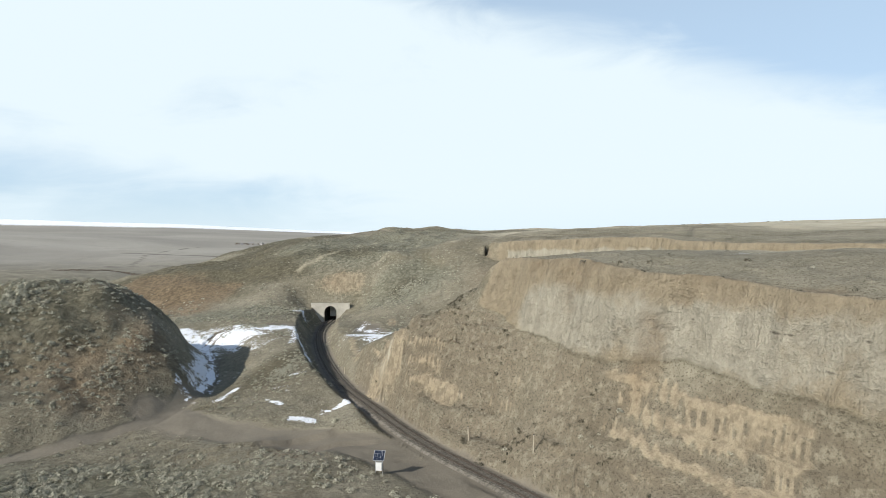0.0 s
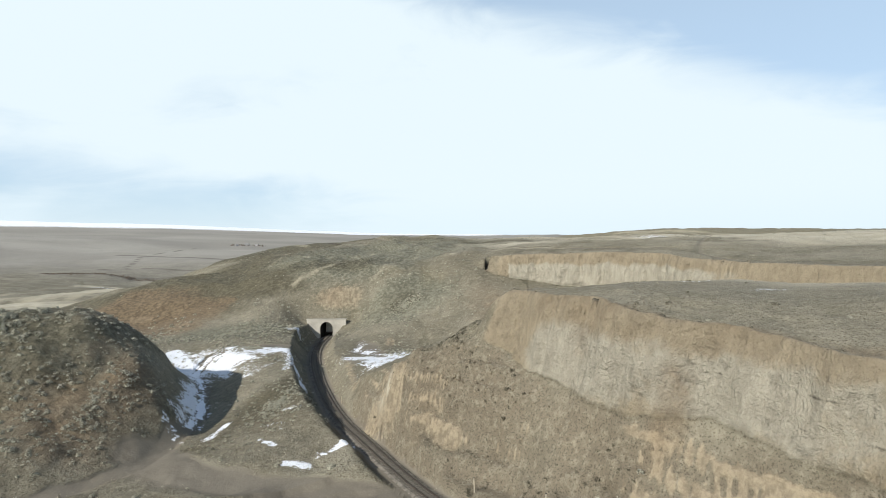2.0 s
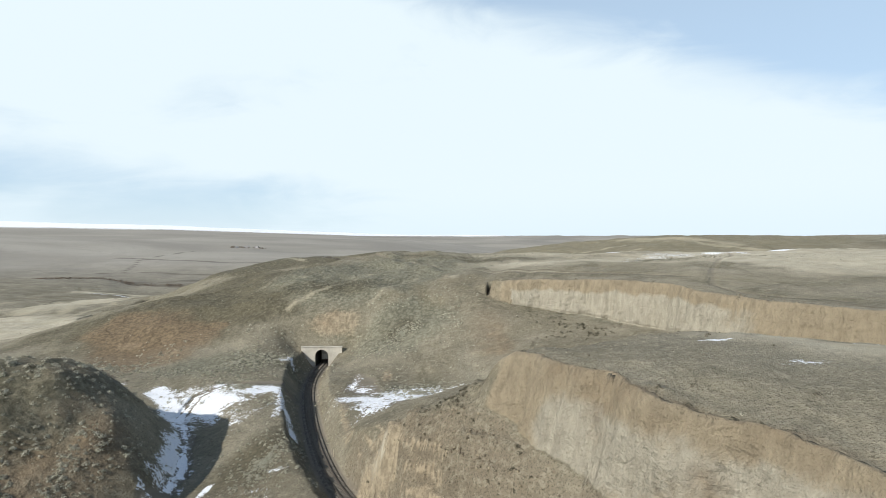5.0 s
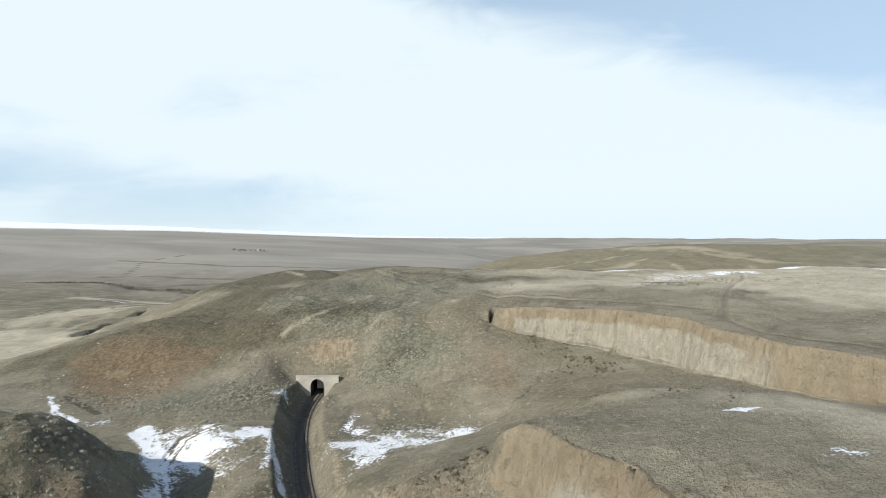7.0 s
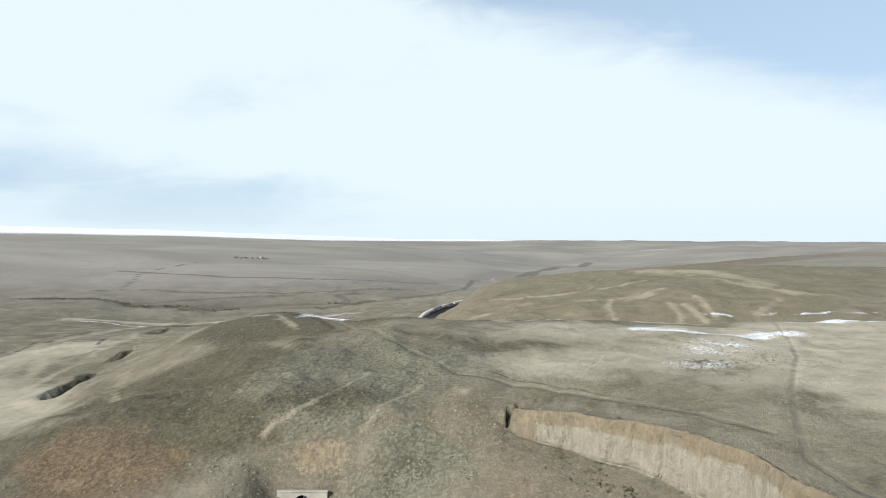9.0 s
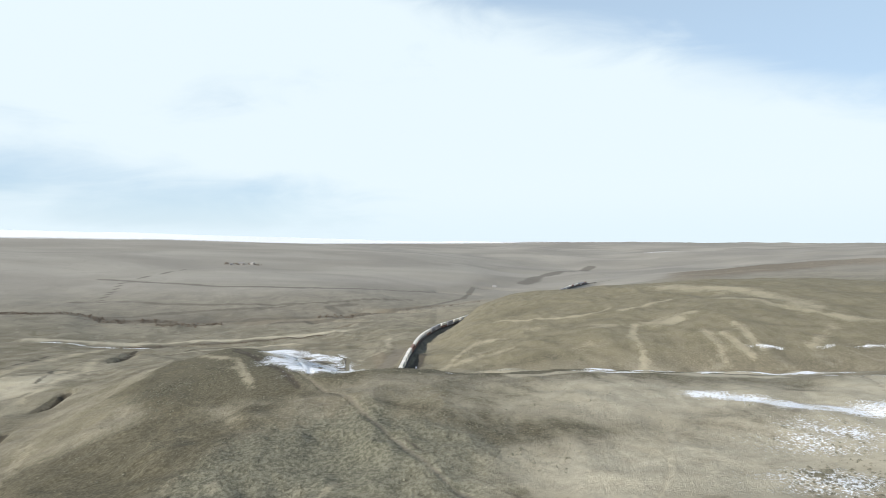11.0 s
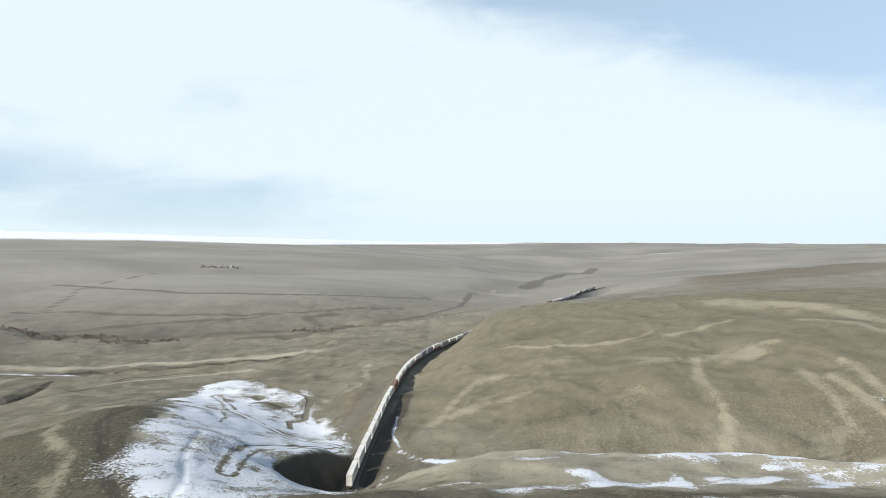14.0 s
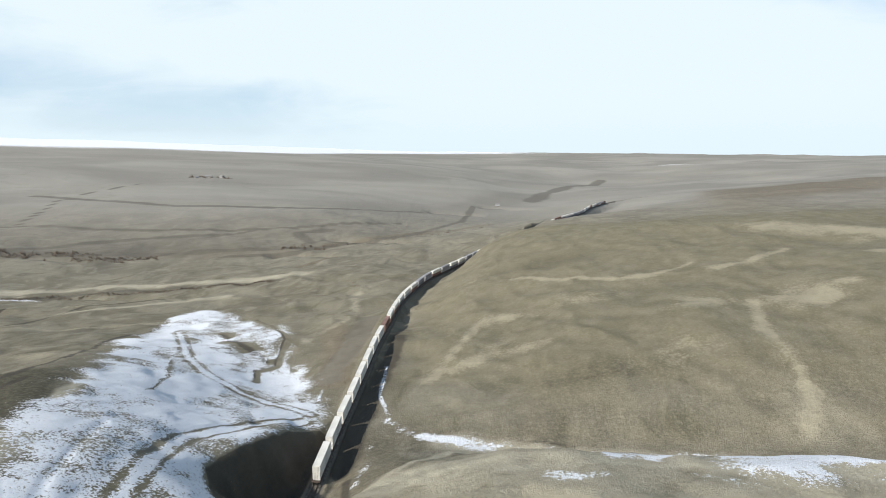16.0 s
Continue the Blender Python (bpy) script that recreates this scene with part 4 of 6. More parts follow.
# Marks in the turf: bleached scars, dark banks with painted shade among them, dark turf.
scar = np.maximum.reduce([
    0.95 * strip([(-72, 314), (-83, 338), (-94, 360), (-126, 397)], 3),
    0.95 * strip([(40, 590), (67, 574), (92, 559), (112, 561), (131, 570)], 3), 0.95 * strip([(137, 556), (156, 558), (183, 573)], 4), 0.85 * blob(112, 511, 18, 9, 4), 0.95 * blob(156, 505, 22, 15, 10), 0.95 * strip([(132, 508), (122, 482), (121, 462), (118, 446), (110, 432)], 4), 0.75 * strip([(-3, 488), (10, 515), (22, 545), (34, 538)], 6),
    0.7 * strip([(6, 493), (26, 502), (42, 498)], 6), 0.75 * strip([(168, 480), (164, 450), (162, 438)], 4.5), 0.85 * strip([(188, 480), (187, 445)], 5), 0.85 * strip([(174, 468), (177, 438)], 4.5), 0.8 * strip([(144, 510), (175, 512)], 5), 1.0 * strip([(200, 622), (230, 606), (250, 582), (262, 515)], 18), 0.9 * strip([(215, 550), (243, 514), (264, 486), (285, 480)], 8), 0.85 * strip([(215, 444), (247, 471)], 6),
    0.6 * blob(24, 505, 12, 14), 0.5 * blob(86, 470, 22, 12), 0.45 * blob(60, 540, 20, 12), 0.45 * blob(20, 600, 12, 30),
    0.7 * strip([(-52, 205), (-41, 214), (-26, 237)], 1.8), 0.75 * strip([(-24, 203), (-18, 212), (-9, 223)], 1.8), 0.5 * strip([(-68, 229), (-66, 244), (-56, 244), (-54, 236)], 1.6), 0.6 * blob(1.5, 214, 3, 8), 0.6 * strip([(-149, 228), (-160, 262), (-170, 300)], 4), 0.55 * strip([(-120, 240), (-135, 275), (-150, 310)], 4),
    0.7 * strip([(-90, 346), (-80, 330), (-73, 318)], 3), 0.7 * strip([(-112, 379), (-150, 440)], 4), 0.7 * strip([(-255, 590), (-197, 582), (-165, 600)], 5), 0.6 * strip([(-240, 480), (-200, 500), (-160, 500)], 6), 0.7 * strip([(-260, 660), (-200, 690), (-150, 680)], 6), 0.95 * strip([(-215, 330), (-240, 375), (-282, 480), (-279, 528)], 7), 0.95 * strip([(-270, 380), (-315, 470), (-342, 604), (-329, 704)], 9), 0.9 * strip([(-235, 430), (-255, 500), (-300, 590)], 6), 0.85 * strip([(-330, 400), (-380, 520)], 10), 0.9 * strip([(-196, 290), (-214, 352), (-232, 420)], 4)])
# Includes painted shade in the hollow and the train's shadow beside the line.
bank = np.maximum.reduce([hollow_shade, 0.8 * strip(TRACKS["west_track"], 2.0), 0.8 * strip([(-121, 428), (-134, 467), (-160, 545), (-158, 590)], 3), 0.7 * strip([(-255, 597), (-250, 662), (-206, 688)], 4), 0.5 * strip([(12, 445), (50, 434), (77, 432), (98, 427), (120, 424), (160, 428)], 1.6), 0.75 * strip([(-128, 562), (-118, 572), (-102, 555), (-80, 528)], 4), 0.75 * strip([(-76, 498), (-81, 514), (-75, 523), (-78, 538), (-82, 565), (-89, 581), (-111, 608)], 1.3),
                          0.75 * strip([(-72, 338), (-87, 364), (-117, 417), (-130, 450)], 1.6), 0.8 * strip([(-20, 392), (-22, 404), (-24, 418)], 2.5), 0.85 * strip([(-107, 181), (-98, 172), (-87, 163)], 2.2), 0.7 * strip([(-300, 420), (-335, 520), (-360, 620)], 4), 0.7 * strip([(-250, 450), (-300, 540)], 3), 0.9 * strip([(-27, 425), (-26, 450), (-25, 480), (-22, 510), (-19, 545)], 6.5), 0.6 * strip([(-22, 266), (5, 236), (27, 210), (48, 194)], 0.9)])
moss = np.maximum.reduce([0.65 * inside([(-60, 302), (10, 312), (110, 318), (120, 342), (40, 350), (-50, 338)], 10), 0.6 * blob(-74, 100, 36, 26), 0.7 * blob(-33, 108, 12, 28, -18), 0.5 * blob(-40, 62, 40, 14), 0.4 * blob(-50, 172, 22, 20), 0.9 * inside([(-82, 236), (-90, 217), (-66, 197), (-48, 203), (-60, 220)], 6), 1.0 * inside([(-165, 270), (-130, 292), (-90, 305), (-62, 275), (-68, 240), (-72, 215), (-100, 214), (-135, 232)], 14), 1.0 * blob(-100, 208, 55, 26), 0.75 * blob(-40, 218, 36, 14), 0.9 * inside([(-20, 281), (11, 275), (46, 260), (36, 242), (9, 254)], 7), 0.75 * blob(-62, 290, 16, 12), 1.0 * inside([(-46, 300), (-58, 332), (-72, 366), (-90, 408), (-116, 445), (-150, 430), (-142, 350), (-100, 300)], 12), 0.55 * blob(-12, 190, 16, 12), 0.45 * strip([(21, 204), (36, 197), (58, 184), (70, 166), (74, 150), (80, 138), (94, 120)], 7), 0.5 * blob(-60, 210, 18, 9), 0.5 * blob(70, 610, 60, 30), 0.5 * blob(60, 470, 50, 14)])
ni, nj = shape
index = np.arange(ni * nj).reshape(shape)
faces = np.stack([index[:-1, :-1], index[1:, :-1], index[1:, 1:], index[:-1, 1:]], -1).reshape(-1, 4)
# The mouth of the tunnel is open.
mid_x, mid_y, mid_z = fx[faces].mean(1), fy[faces].mean(1), fz[faces].max(1)
open_way = (np.abs(mid_x - PORTAL[0]) < 2.5) & (mid_y > PORTAL[1] - 0.2) & (mid_y < PORTAL[1] + 2.6) & (mid_z > 2.3) & (fz[faces].min(1) < 6.9)
faces = np.concatenate([faces[~open_way], *strip_faces])
mesh = bpy.data.meshes.new("ground")
mesh.vertices.add(len(fx))
mesh.vertices.foreach_set("co", np.stack([fx, fy, fz], 1).astype(np.float32).ravel())
mesh.loops.add(faces.size)
mesh.loops.foreach_set("vertex_index", faces.astype(np.int32).ravel())
mesh.polygons.add(len(faces))
mesh.polygons.foreach_set("loop_start", np.arange(0, faces.size, 4, dtype=np.int32))
mesh.polygons.foreach_set("use_smooth", np.ones(len(faces), bool))
mesh.update(calc_edges=True)
for name, three in (("cover", (snow, rock, red, grey)), ("growth", (soil, pale, sage, stain_shade)), ("tone", (olive, far_haze, heath, drain)), ("marks", (scar, bank, moss, ledge))):
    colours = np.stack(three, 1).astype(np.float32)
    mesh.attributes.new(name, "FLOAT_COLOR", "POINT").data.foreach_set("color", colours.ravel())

m_ground, g = material("steppe_ground")
at = g.add("ShaderNodeNewGeometry").outputs["Position"]
cover = g.add("ShaderNodeSeparateColor", ("Color", g.add("ShaderNodeAttribute", attr="cover").outputs["Color"]))
growth = g.add("ShaderNodeSeparateColor", ("Color", g.add("ShaderNodeAttribute", attr="growth").outputs["Color"]))
n_wide = g.noise(at, 0.02, 5, 0.55)
n_mid = g.noise(at, 0.14, 6, 0.65)
n_tuft = g.noise(at, 0.9, 5, 0.7)
n_fine = g.noise(at, 4.0, 4, 0.7)
n_streak = g.noise(at, 0.8, 5, 0.65, (1, 1, 0.22))
n_layer = g.noise(at, 0.5, 5, 0.6, (0.14, 0.14, 1.6), 0.4)


def zone(mask, wobble, low, high, amount=0.55):
    """A mask whose edge is broken by a noise."""
    return g.step(g.math("ADD", mask, g.math("MULTIPLY", g.math("SUBTRACT", wobble, 0.5), amount)), low, high)


n_far = g.noise(at, 0.006, 6, 0.6, (0.45, 1.0, 1.0), 0.6)
tone_at = g.add("ShaderNodeAttribute", attr="tone")
tone = g.add("ShaderNodeSeparateColor", ("Color", tone_at.outputs["Color"]))
n_band = g.noise(at, 0.0045, 5, 0.5, (0.5, 1.0, 1.0), 0.6)
n_vein = g.noise(at, 0.0035, 5, 0.5, (0.8, 1.0, 1.0), 0.4)
n_patch = g.noise(at, 0.045, 6, 0.6, (1.0, 0.8, 1.0), 1.2)
grass = g.mix(g.step(n_wide, 0.35, 0.65), (0.150, 0.134, 0.096), (0.215, 0.196, 0.145))
grass = g.mix(g.math("MULTIPLY", g.step(n_patch, 0.5, 0.64), 0.75), grass, (0.255, 0.235, 0.178))
grass = g.mix(g.math("MULTIPLY", g.step(g.math("SUBTRACT", 1.0, n_patch), 0.53, 0.66), 0.7), grass, (0.112, 0.102, 0.066))
grass = g.mix(g.math("MULTIPLY", zone(tone.outputs[0], n_mid, 0.3, 0.7, 0.6), 0.8), grass, g.mix(g.step(n_mid, 0.4, 0.65), (0.15, 0.135, 0.087), (0.212, 0.19, 0.132)))
# Far land turns greyer and paler: distance haze put into its colour.
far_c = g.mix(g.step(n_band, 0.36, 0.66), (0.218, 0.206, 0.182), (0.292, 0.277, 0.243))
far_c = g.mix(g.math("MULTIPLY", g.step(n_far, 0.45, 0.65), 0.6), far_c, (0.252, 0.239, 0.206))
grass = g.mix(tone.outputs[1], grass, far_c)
grass = g.mix(g.math("MULTIPLY", zone(tone.outputs[2], n_band, 0.3, 0.7, 0.5), 0.75), grass, g.mix(g.step(g.math("ADD", g.math("MULTIPLY", n_far, 0.5), g.math("MULTIPLY", n_mid, 0.5)), 0.4, 0.6), (0.125, 0.102, 0.072), (0.205, 0.17, 0.122)))
vein = g.math("SUBTRACT", 1.0, g.step(g.math("ABSOLUTE", g.math("SUBTRACT", n_vein, 0.5)), 0.0, 0.008))
grass = g.mix(g.math("MULTIPLY", g.math("MULTIPLY", vein, tone.outputs[1]), 0.1), grass, (0.085, 0.08, 0.062))
grass = g.mix(g.math("MULTIPLY", zone(tone_at.outputs["Alpha"], n_band, 0.35, 0.8, 1.0), 0.7), grass, (0.10, 0.09, 0.075))
valley = g.add("ShaderNodeSeparateXYZ", ("Vector", at)).outputs[1]
near_only = g.math("MULTIPLY", g.math("SUBTRACT", 1.0, tone.outputs[1]), g.math("SUBTRACT", 1.0, g.math("MULTIPLY", g.step(valley, 425, 500), 0.6)))
grass = g.mix(g.math("MULTIPLY", g.math("MULTIPLY", g.step(n_mid, 0.45, 0.68), 0.5), near_only), grass, (0.118, 0.109, 0.08))
grass = g.mix(g.math("MULTIPLY", g.math("MULTIPLY", g.step(n_tuft, 0.46, 0.64), 0.5), near_only), grass, (0.29, 0.268, 0.2))
grass = g.mix(g.math("MULTIPLY", g.math("MULTIPLY", g.step(n_fine, 0.5, 0.64), 0.8), near_only), grass, (0.078, 0.067, 0.046))
mark_at = g.add("ShaderNodeAttribute", attr="marks")
marks = g.add("ShaderNodeSeparateColor", ("Color", mark_at.outputs["Color"]))
n_feather = g.math("ADD", g.math("MULTIPLY", g.noise(at, 0.07, 7, 0.68, None, 0.6), 0.65), g.math("MULTIPLY", n_tuft, 0.35))
c_sage = g.mix(g.step(n_tuft, 0.38, 0.62), (0.085, 0.085, 0.06), (0.20, 0.198, 0.15))
grass = g.mix(g.math("MULTIPLY", zone(growth.outputs[2], n_mid, 0.3, 0.6), 0.75), grass, c_sage)
grass = g.mix(g.math("MULTIPLY", zone(marks.outputs[2], n_mid, 0.25, 0.75, 0.7), 0.85), grass, g.mix(g.step(n_tuft, 0.4, 0.62), (0.06, 0.054, 0.034), (0.112, 0.1, 0.066)))
c_pale = g.mix(g.step(n_mid, 0.35, 0.7), (0.50, 0.46, 0.36), (0.36, 0.33, 0.25))
land_c = g.mix(g.math("MULTIPLY", zone(growth.outputs[1], g.math("ADD", g.math("MULTIPLY", n_mid, 0.6), g.math("MULTIPLY", n_patch, 0.4)), 0.25, 0.8, 1.5), 0.75), grass, c_pale)
land_c = g.mix(g.math("MULTIPLY", zone(marks.outputs[0], n_feather, 0.2, 1.1, 3.4), 0.62), land_c, (0.37, 0.335, 0.245))
# Dark banks, and the shade painted over the hollow and the trackside.
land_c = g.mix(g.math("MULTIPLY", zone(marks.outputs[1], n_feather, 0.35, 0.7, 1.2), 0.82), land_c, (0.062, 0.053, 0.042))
c_soil = g.mix(g.step(n_mid, 0.3, 0.7), (0.136, 0.12, 0.094), (0.168, 0.15, 0.118))
c_soil = g.mix(g.math("MULTIPLY", g.step(n_fine, 0.45, 0.7), 0.5), c_soil, (0.21, 0.187, 0.146))
land_c = g.mix(zone(growth.outputs[0], n_mid, 0.3, 0.6, 0.35), land_c, c_soil)
wob = g.add("ShaderNodeTexNoise", ("Vector", at), Scale=0.5, Detail=4.0)
moved = g.add("ShaderNodeVectorMath", (0, at), (1, g.add("ShaderNodeVectorMath", (0, wob.outputs["Color"]), op="SCALE").outputs[0]), op="ADD")
moved.inputs[1].links[0].from_node.inputs["Scale"].default_value = 1.6
cells_v = g.add("ShaderNodeTexVoronoi", ("Vector", g.add("ShaderNodeMapping", ("Vector", moved.outputs[0]), Scale=(1.1, 1.1, 0.8)).outputs[0]), Scale=1.0)
n_split = g.noise(at, 0.22, 7, 0.6, (0.5, 0.5, 1.8), 0.7)
n_seam = g.noise(at, 0.5, 6, 0.6, (1.0, 1.0, 0.16), 0.5)
crack = g.math("MULTIPLY", g.math("SUBTRACT", 1.0, g.step(g.math("ABSOLUTE", g.math("SUBTRACT", n_split, 0.5)), 0.0, 0.012)), g.step(n_mid, 0.5, 0.62))
crack2 = g.math("MULTIPLY", g.math("SUBTRACT", 1.0, g.step(g.math("ABSOLUTE", g.math("SUBTRACT", n_seam, 0.5)), 0.0, 0.016)), g.step(n_mid, 0.44, 0.6))
tint = g.add("ShaderNodeSeparateColor", ("Color", cells_v.outputs["Color"])).outputs[0]
c_rock = g.mix(g.step(n_streak, 0.3, 0.7), (0.215, 0.181, 0.126), (0.312, 0.262, 0.182))
c_rock = g.mix(g.math("MULTIPLY", g.step(n_mid, 0.46, 0.62), 0.6), c_rock, (0.24, 0.2, 0.138))
c_rock = g.mix(g.math("MULTIPLY", tint, 0.3), c_rock, (0.335, 0.282, 0.194))
c_grey = g.mix(g.step(n_streak, 0.35, 0.7), (0.285, 0.262, 0.206), (0.395, 0.364, 0.288))
c_grey = g.mix(g.math("MULTIPLY", tint, 0.35), c_grey, (0.37, 0.345, 0.275))
c_rock = g.mix(zone(g.add("ShaderNodeAttribute", attr="cover").outputs["Alpha"], g.math("ADD", g.math("MULTIPLY", n_tuft, 0.4), g.math("MULTIPLY", n_mid, 0.6)), 0.2, 0.75, 1.6), c_rock, c_grey)
c_rock = g.mix(g.math("MULTIPLY", g.math("MAXIMUM", crack, g.math("MULTIPLY", crack2, 0.2)), 0.12), c_rock, (0.08, 0.068, 0.05))
c_rock = g.mix(g.math("MULTIPLY", g.step(n_fine, 0.54, 0.72), 0.4), c_rock, (0.10, 0.085, 0.062))
c_ledge = g.mix(g.step(g.math("ADD", g.math("MULTIPLY", n_streak, 0.5), g.math("MULTIPLY", n_tuft, 0.5)), 0.38, 0.6), (0.185, 0.153, 0.107), (0.33, 0.276, 0.19))
land_c = g.mix(zone(cover.outputs[1], g.math("ADD", g.math("MULTIPLY", n_tuft, 0.5), g.math("MULTIPLY", n_mid, 0.5)), 0.25, 0.62, 1.1), land_c, c_rock)
land_c = g.mix(g.math("MULTIPLY", zone(mark_at.outputs["Alpha"], n_tuft, 0.34, 0.72, 0.9), 0.85), land_c, c_ledge)
c_red = g.mix(g.step(n_tuft, 0.35, 0.7), (0.115, 0.084, 0.054), (0.235, 0.17, 0.102))
land_c = g.mix(g.math("MULTIPLY", zone(cover.outputs[2], g.math("ADD", g.math("MULTIPLY", n_mid, 0.5), g.math("MULTIPLY", n_patch, 0.5)), 0.25, 0.8, 1.8), 0.7), land_c, c_red)
land_c = g.mix(g.math("MULTIPLY", zone(g.add("ShaderNodeAttribute", attr="growth").outputs["Alpha"], n_tuft, 0.3, 0.6, 0.8), 0.85), land_c, (0.045, 0.038, 0.028))
land_c = g.mix(1.0, land_c, (1.07, 1.07, 1.06), "MULTIPLY")
n_crumb = g.noise(at, 1.7, 6, 0.75)
speck = g.math("ADD", g.math("ADD", g.math("MULTIPLY", n_crumb, 0.5), g.math("MULTIPLY", n_tuft, 0.25)), g.math("MULTIPLY", n_mid, 0.25))
white = zone(cover.outputs[0], speck, 0.50, 0.60, 2.6)
land_c = g.mix(white, land_c, g.mix(g.step(n_fine, 0.35, 0.65), (0.74, 0.78, 0.84), (0.88, 0.90, 0.92)))
relief = g.math("ADD", g.math("ADD", g.math("MULTIPLY", n_tuft, 0.5), g.math("MULTIPLY", n_fine, 0.26)), g.math("MULTIPLY", n_mid, 0.5))
relief = g.math("ADD", relief, g.math("MULTIPLY", g.math("ADD", g.math("ADD", n_streak, g.math("MULTIPLY", n_layer, 0.35)), g.math("SUBTRACT", g.math("ADD", g.math("MULTIPLY", tint, 0.8), g.math("MULTIPLY", g.noise(at, 0.45, 8, 0.75), 0.9)), g.math("MULTIPLY", crack, 0.15))), g.math("MULTIPLY", cover.outputs[1], 1.0)))
relief = g.math("MULTIPLY", relief, g.math("SUBTRACT", 1.0, g.math("MULTIPLY", zone(growth.outputs[0], n_mid, 0.2, 0.6, 0.3), 0.75)))
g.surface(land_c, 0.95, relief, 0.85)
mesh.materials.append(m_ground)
tagged(new("ground", mesh), "brown winter steppe with cuttings, cliffs, gullies and snow patches", "ground", kind="structure")


# ---------------------------------------------------------------- materials of the things
def plain(name, colour, rough, metal=0.0, spread=0.25, scale=3.0, bump=0.02):
    """Paint, metal, timber or concrete, with worn and dirty variation at two scales."""
    m, t = material(name)
    co = t.add("ShaderNodeTexCoord").outputs["Object"]
    a, b = t.noise(co, scale * 0.25, 5, 0.6), t.noise(co, scale * 3, 5, 0.7)
    rnd = t.add("ShaderNodeObjectInfo").outputs["Random"]
    dark = tuple(c * (1 - spread) for c in colour)
    light = tuple(min(1, c * (1 + spread * 0.5)) for c in colour)
    c = t.mix(t.step(a, 0.35, 0.65), dark, light)
    c = t.mix(t.math("MULTIPLY", t.step(b, 0.5, 0.75), 0.5), c, tuple(c2 * (1 - spread * 1.3) for c2 in colour))
    c = t.mix(t.math("MULTIPLY", rnd, 0.22), c, dark)
    t.surface(c, rough, b, bump, metal)
    return m


m_concrete = plain("weathered_concrete", (0.45, 0.425, 0.365), 0.9, 0, 0.22, 0.8)
m_lining = plain("dark_concrete", (0.09, 0.085, 0.075), 0.95, 0, 0.4)
m_ballast = plain("ballast_stone", (0.175, 0.158, 0.13), 0.95, 0, 0.45, 6.0, 0.06)
m_rail = plain("rail_steel", (0.085, 0.07, 0.058), 0.5, 0.35, 0.3)
m_tie = plain("weathered_tie", (0.16, 0.145, 0.12), 0.9, 0, 0.4)
m_white = plain("white_box_paint", (0.74, 0.72, 0.66), 0.55, 0, 0.13, 0.6)
m_grey = plain("grey_box_paint", (0.34, 0.34, 0.36), 0.55, 0, 0.2, 0.6)
m_red = plain("rust_box_paint", (0.25, 0.15, 0.12), 0.6, 0, 0.25, 0.6)
m_blue = plain("slate_box_paint", (0.2, 0.2, 0.215), 0.55, 0, 0.25, 0.6)
m_car = plain("dark_car_paint", (0.11, 0.085, 0.07), 0.7, 0, 0.3)
m_iron = plain("dark_iron", (0.05, 0.046, 0.042), 0.6, 0.4, 0.3)
m_post = plain("pale_post", (0.45, 0.4, 0.31), 0.8, 0, 0.3)
m_steel = plain("galvanised_steel", (0.4, 0.41, 0.42), 0.45, 0.5, 0.2)
m_cabinet = plain("white_cabinet", (0.68, 0.68, 0.66), 0.5, 0, 0.12)
m_cells = plain("solar_cells", (0.02, 0.028, 0.05), 0.2, 0, 0.3)
m_roof = plain("barn_roof", (0.3, 0.29, 0.28), 0.7, 0, 0.25)
m_barn = plain("barn_wall", (0.36, 0.34, 0.31), 0.8, 0, 0.2)


def leaves(name, one, two, three):
    m, t = material(name)
    where = t.add("ShaderNodeNewGeometry")
    a = t.noise(where.outputs["Position"], 2.6, 5, 0.75)
    r = where.outputs["Random Per Island"]
    c = t.mix(t.step(a, 0.38, 0.66), one, two)
    c = t.mix(t.math("MULTIPLY", t.step(r, 0.55, 1.0), 0.7), c, three)
    t.surface(c, 0.95, a, 0.35)
    return m


m_sage = leaves("sage_leaves", (0.30, 0.29, 0.22), (0.46, 0.45, 0.355), (0.53, 0.51, 0.41))
m_low_sage = leaves("low_sage_leaves", (0.17, 0.163, 0.12), (0.26, 0.25, 0.19), (0.31, 0.295, 0.225))
m_tuft = leaves("dry_tufts", (0.21, 0.187, 0.128), (0.37, 0.335, 0.24), (0.45, 0.41, 0.31))
m_scrub = leaves("dark_scrub", (0.055, 0.05, 0.033), (0.12, 0.11, 0.075), (0.16, 0.14, 0.1))
m_twigs = leaves("bare_twigs", (0.11, 0.088, 0.07), (0.2, 0.16, 0.125), (0.24, 0.19, 0.14))
m_stone = leaves("field_stone", (0.12, 0.098, 0.07), (0.26, 0.22, 0.16), (0.33, 0.28, 0.19))


# ---------------------------------------------------------------- builders
def mesh_from(name, verts, polys, mat, smooth=False):
    me = bpy.data.meshes.new(name)
    me.from_pydata([tuple(v) for v in verts], [], [tuple(p) for p in polys])
    me.materials.append(mat)
    if smooth:
        me.polygons.foreach_set("use_smooth", np.ones(len(me.polygons), bool))
    me.update()
    return me


def part(name, bm, mat, parent, label=""):
    """Link a bmesh as one mesh object under a thing or a part."""
    me = bpy.data.meshes.new(name)
    bm.normal_update()
    bm.to_mesh(me)
    bm.free()
    me.materials.append(mat)
    ob = new(name, me)
    ob.parent = parent
    return tagged(ob, label)


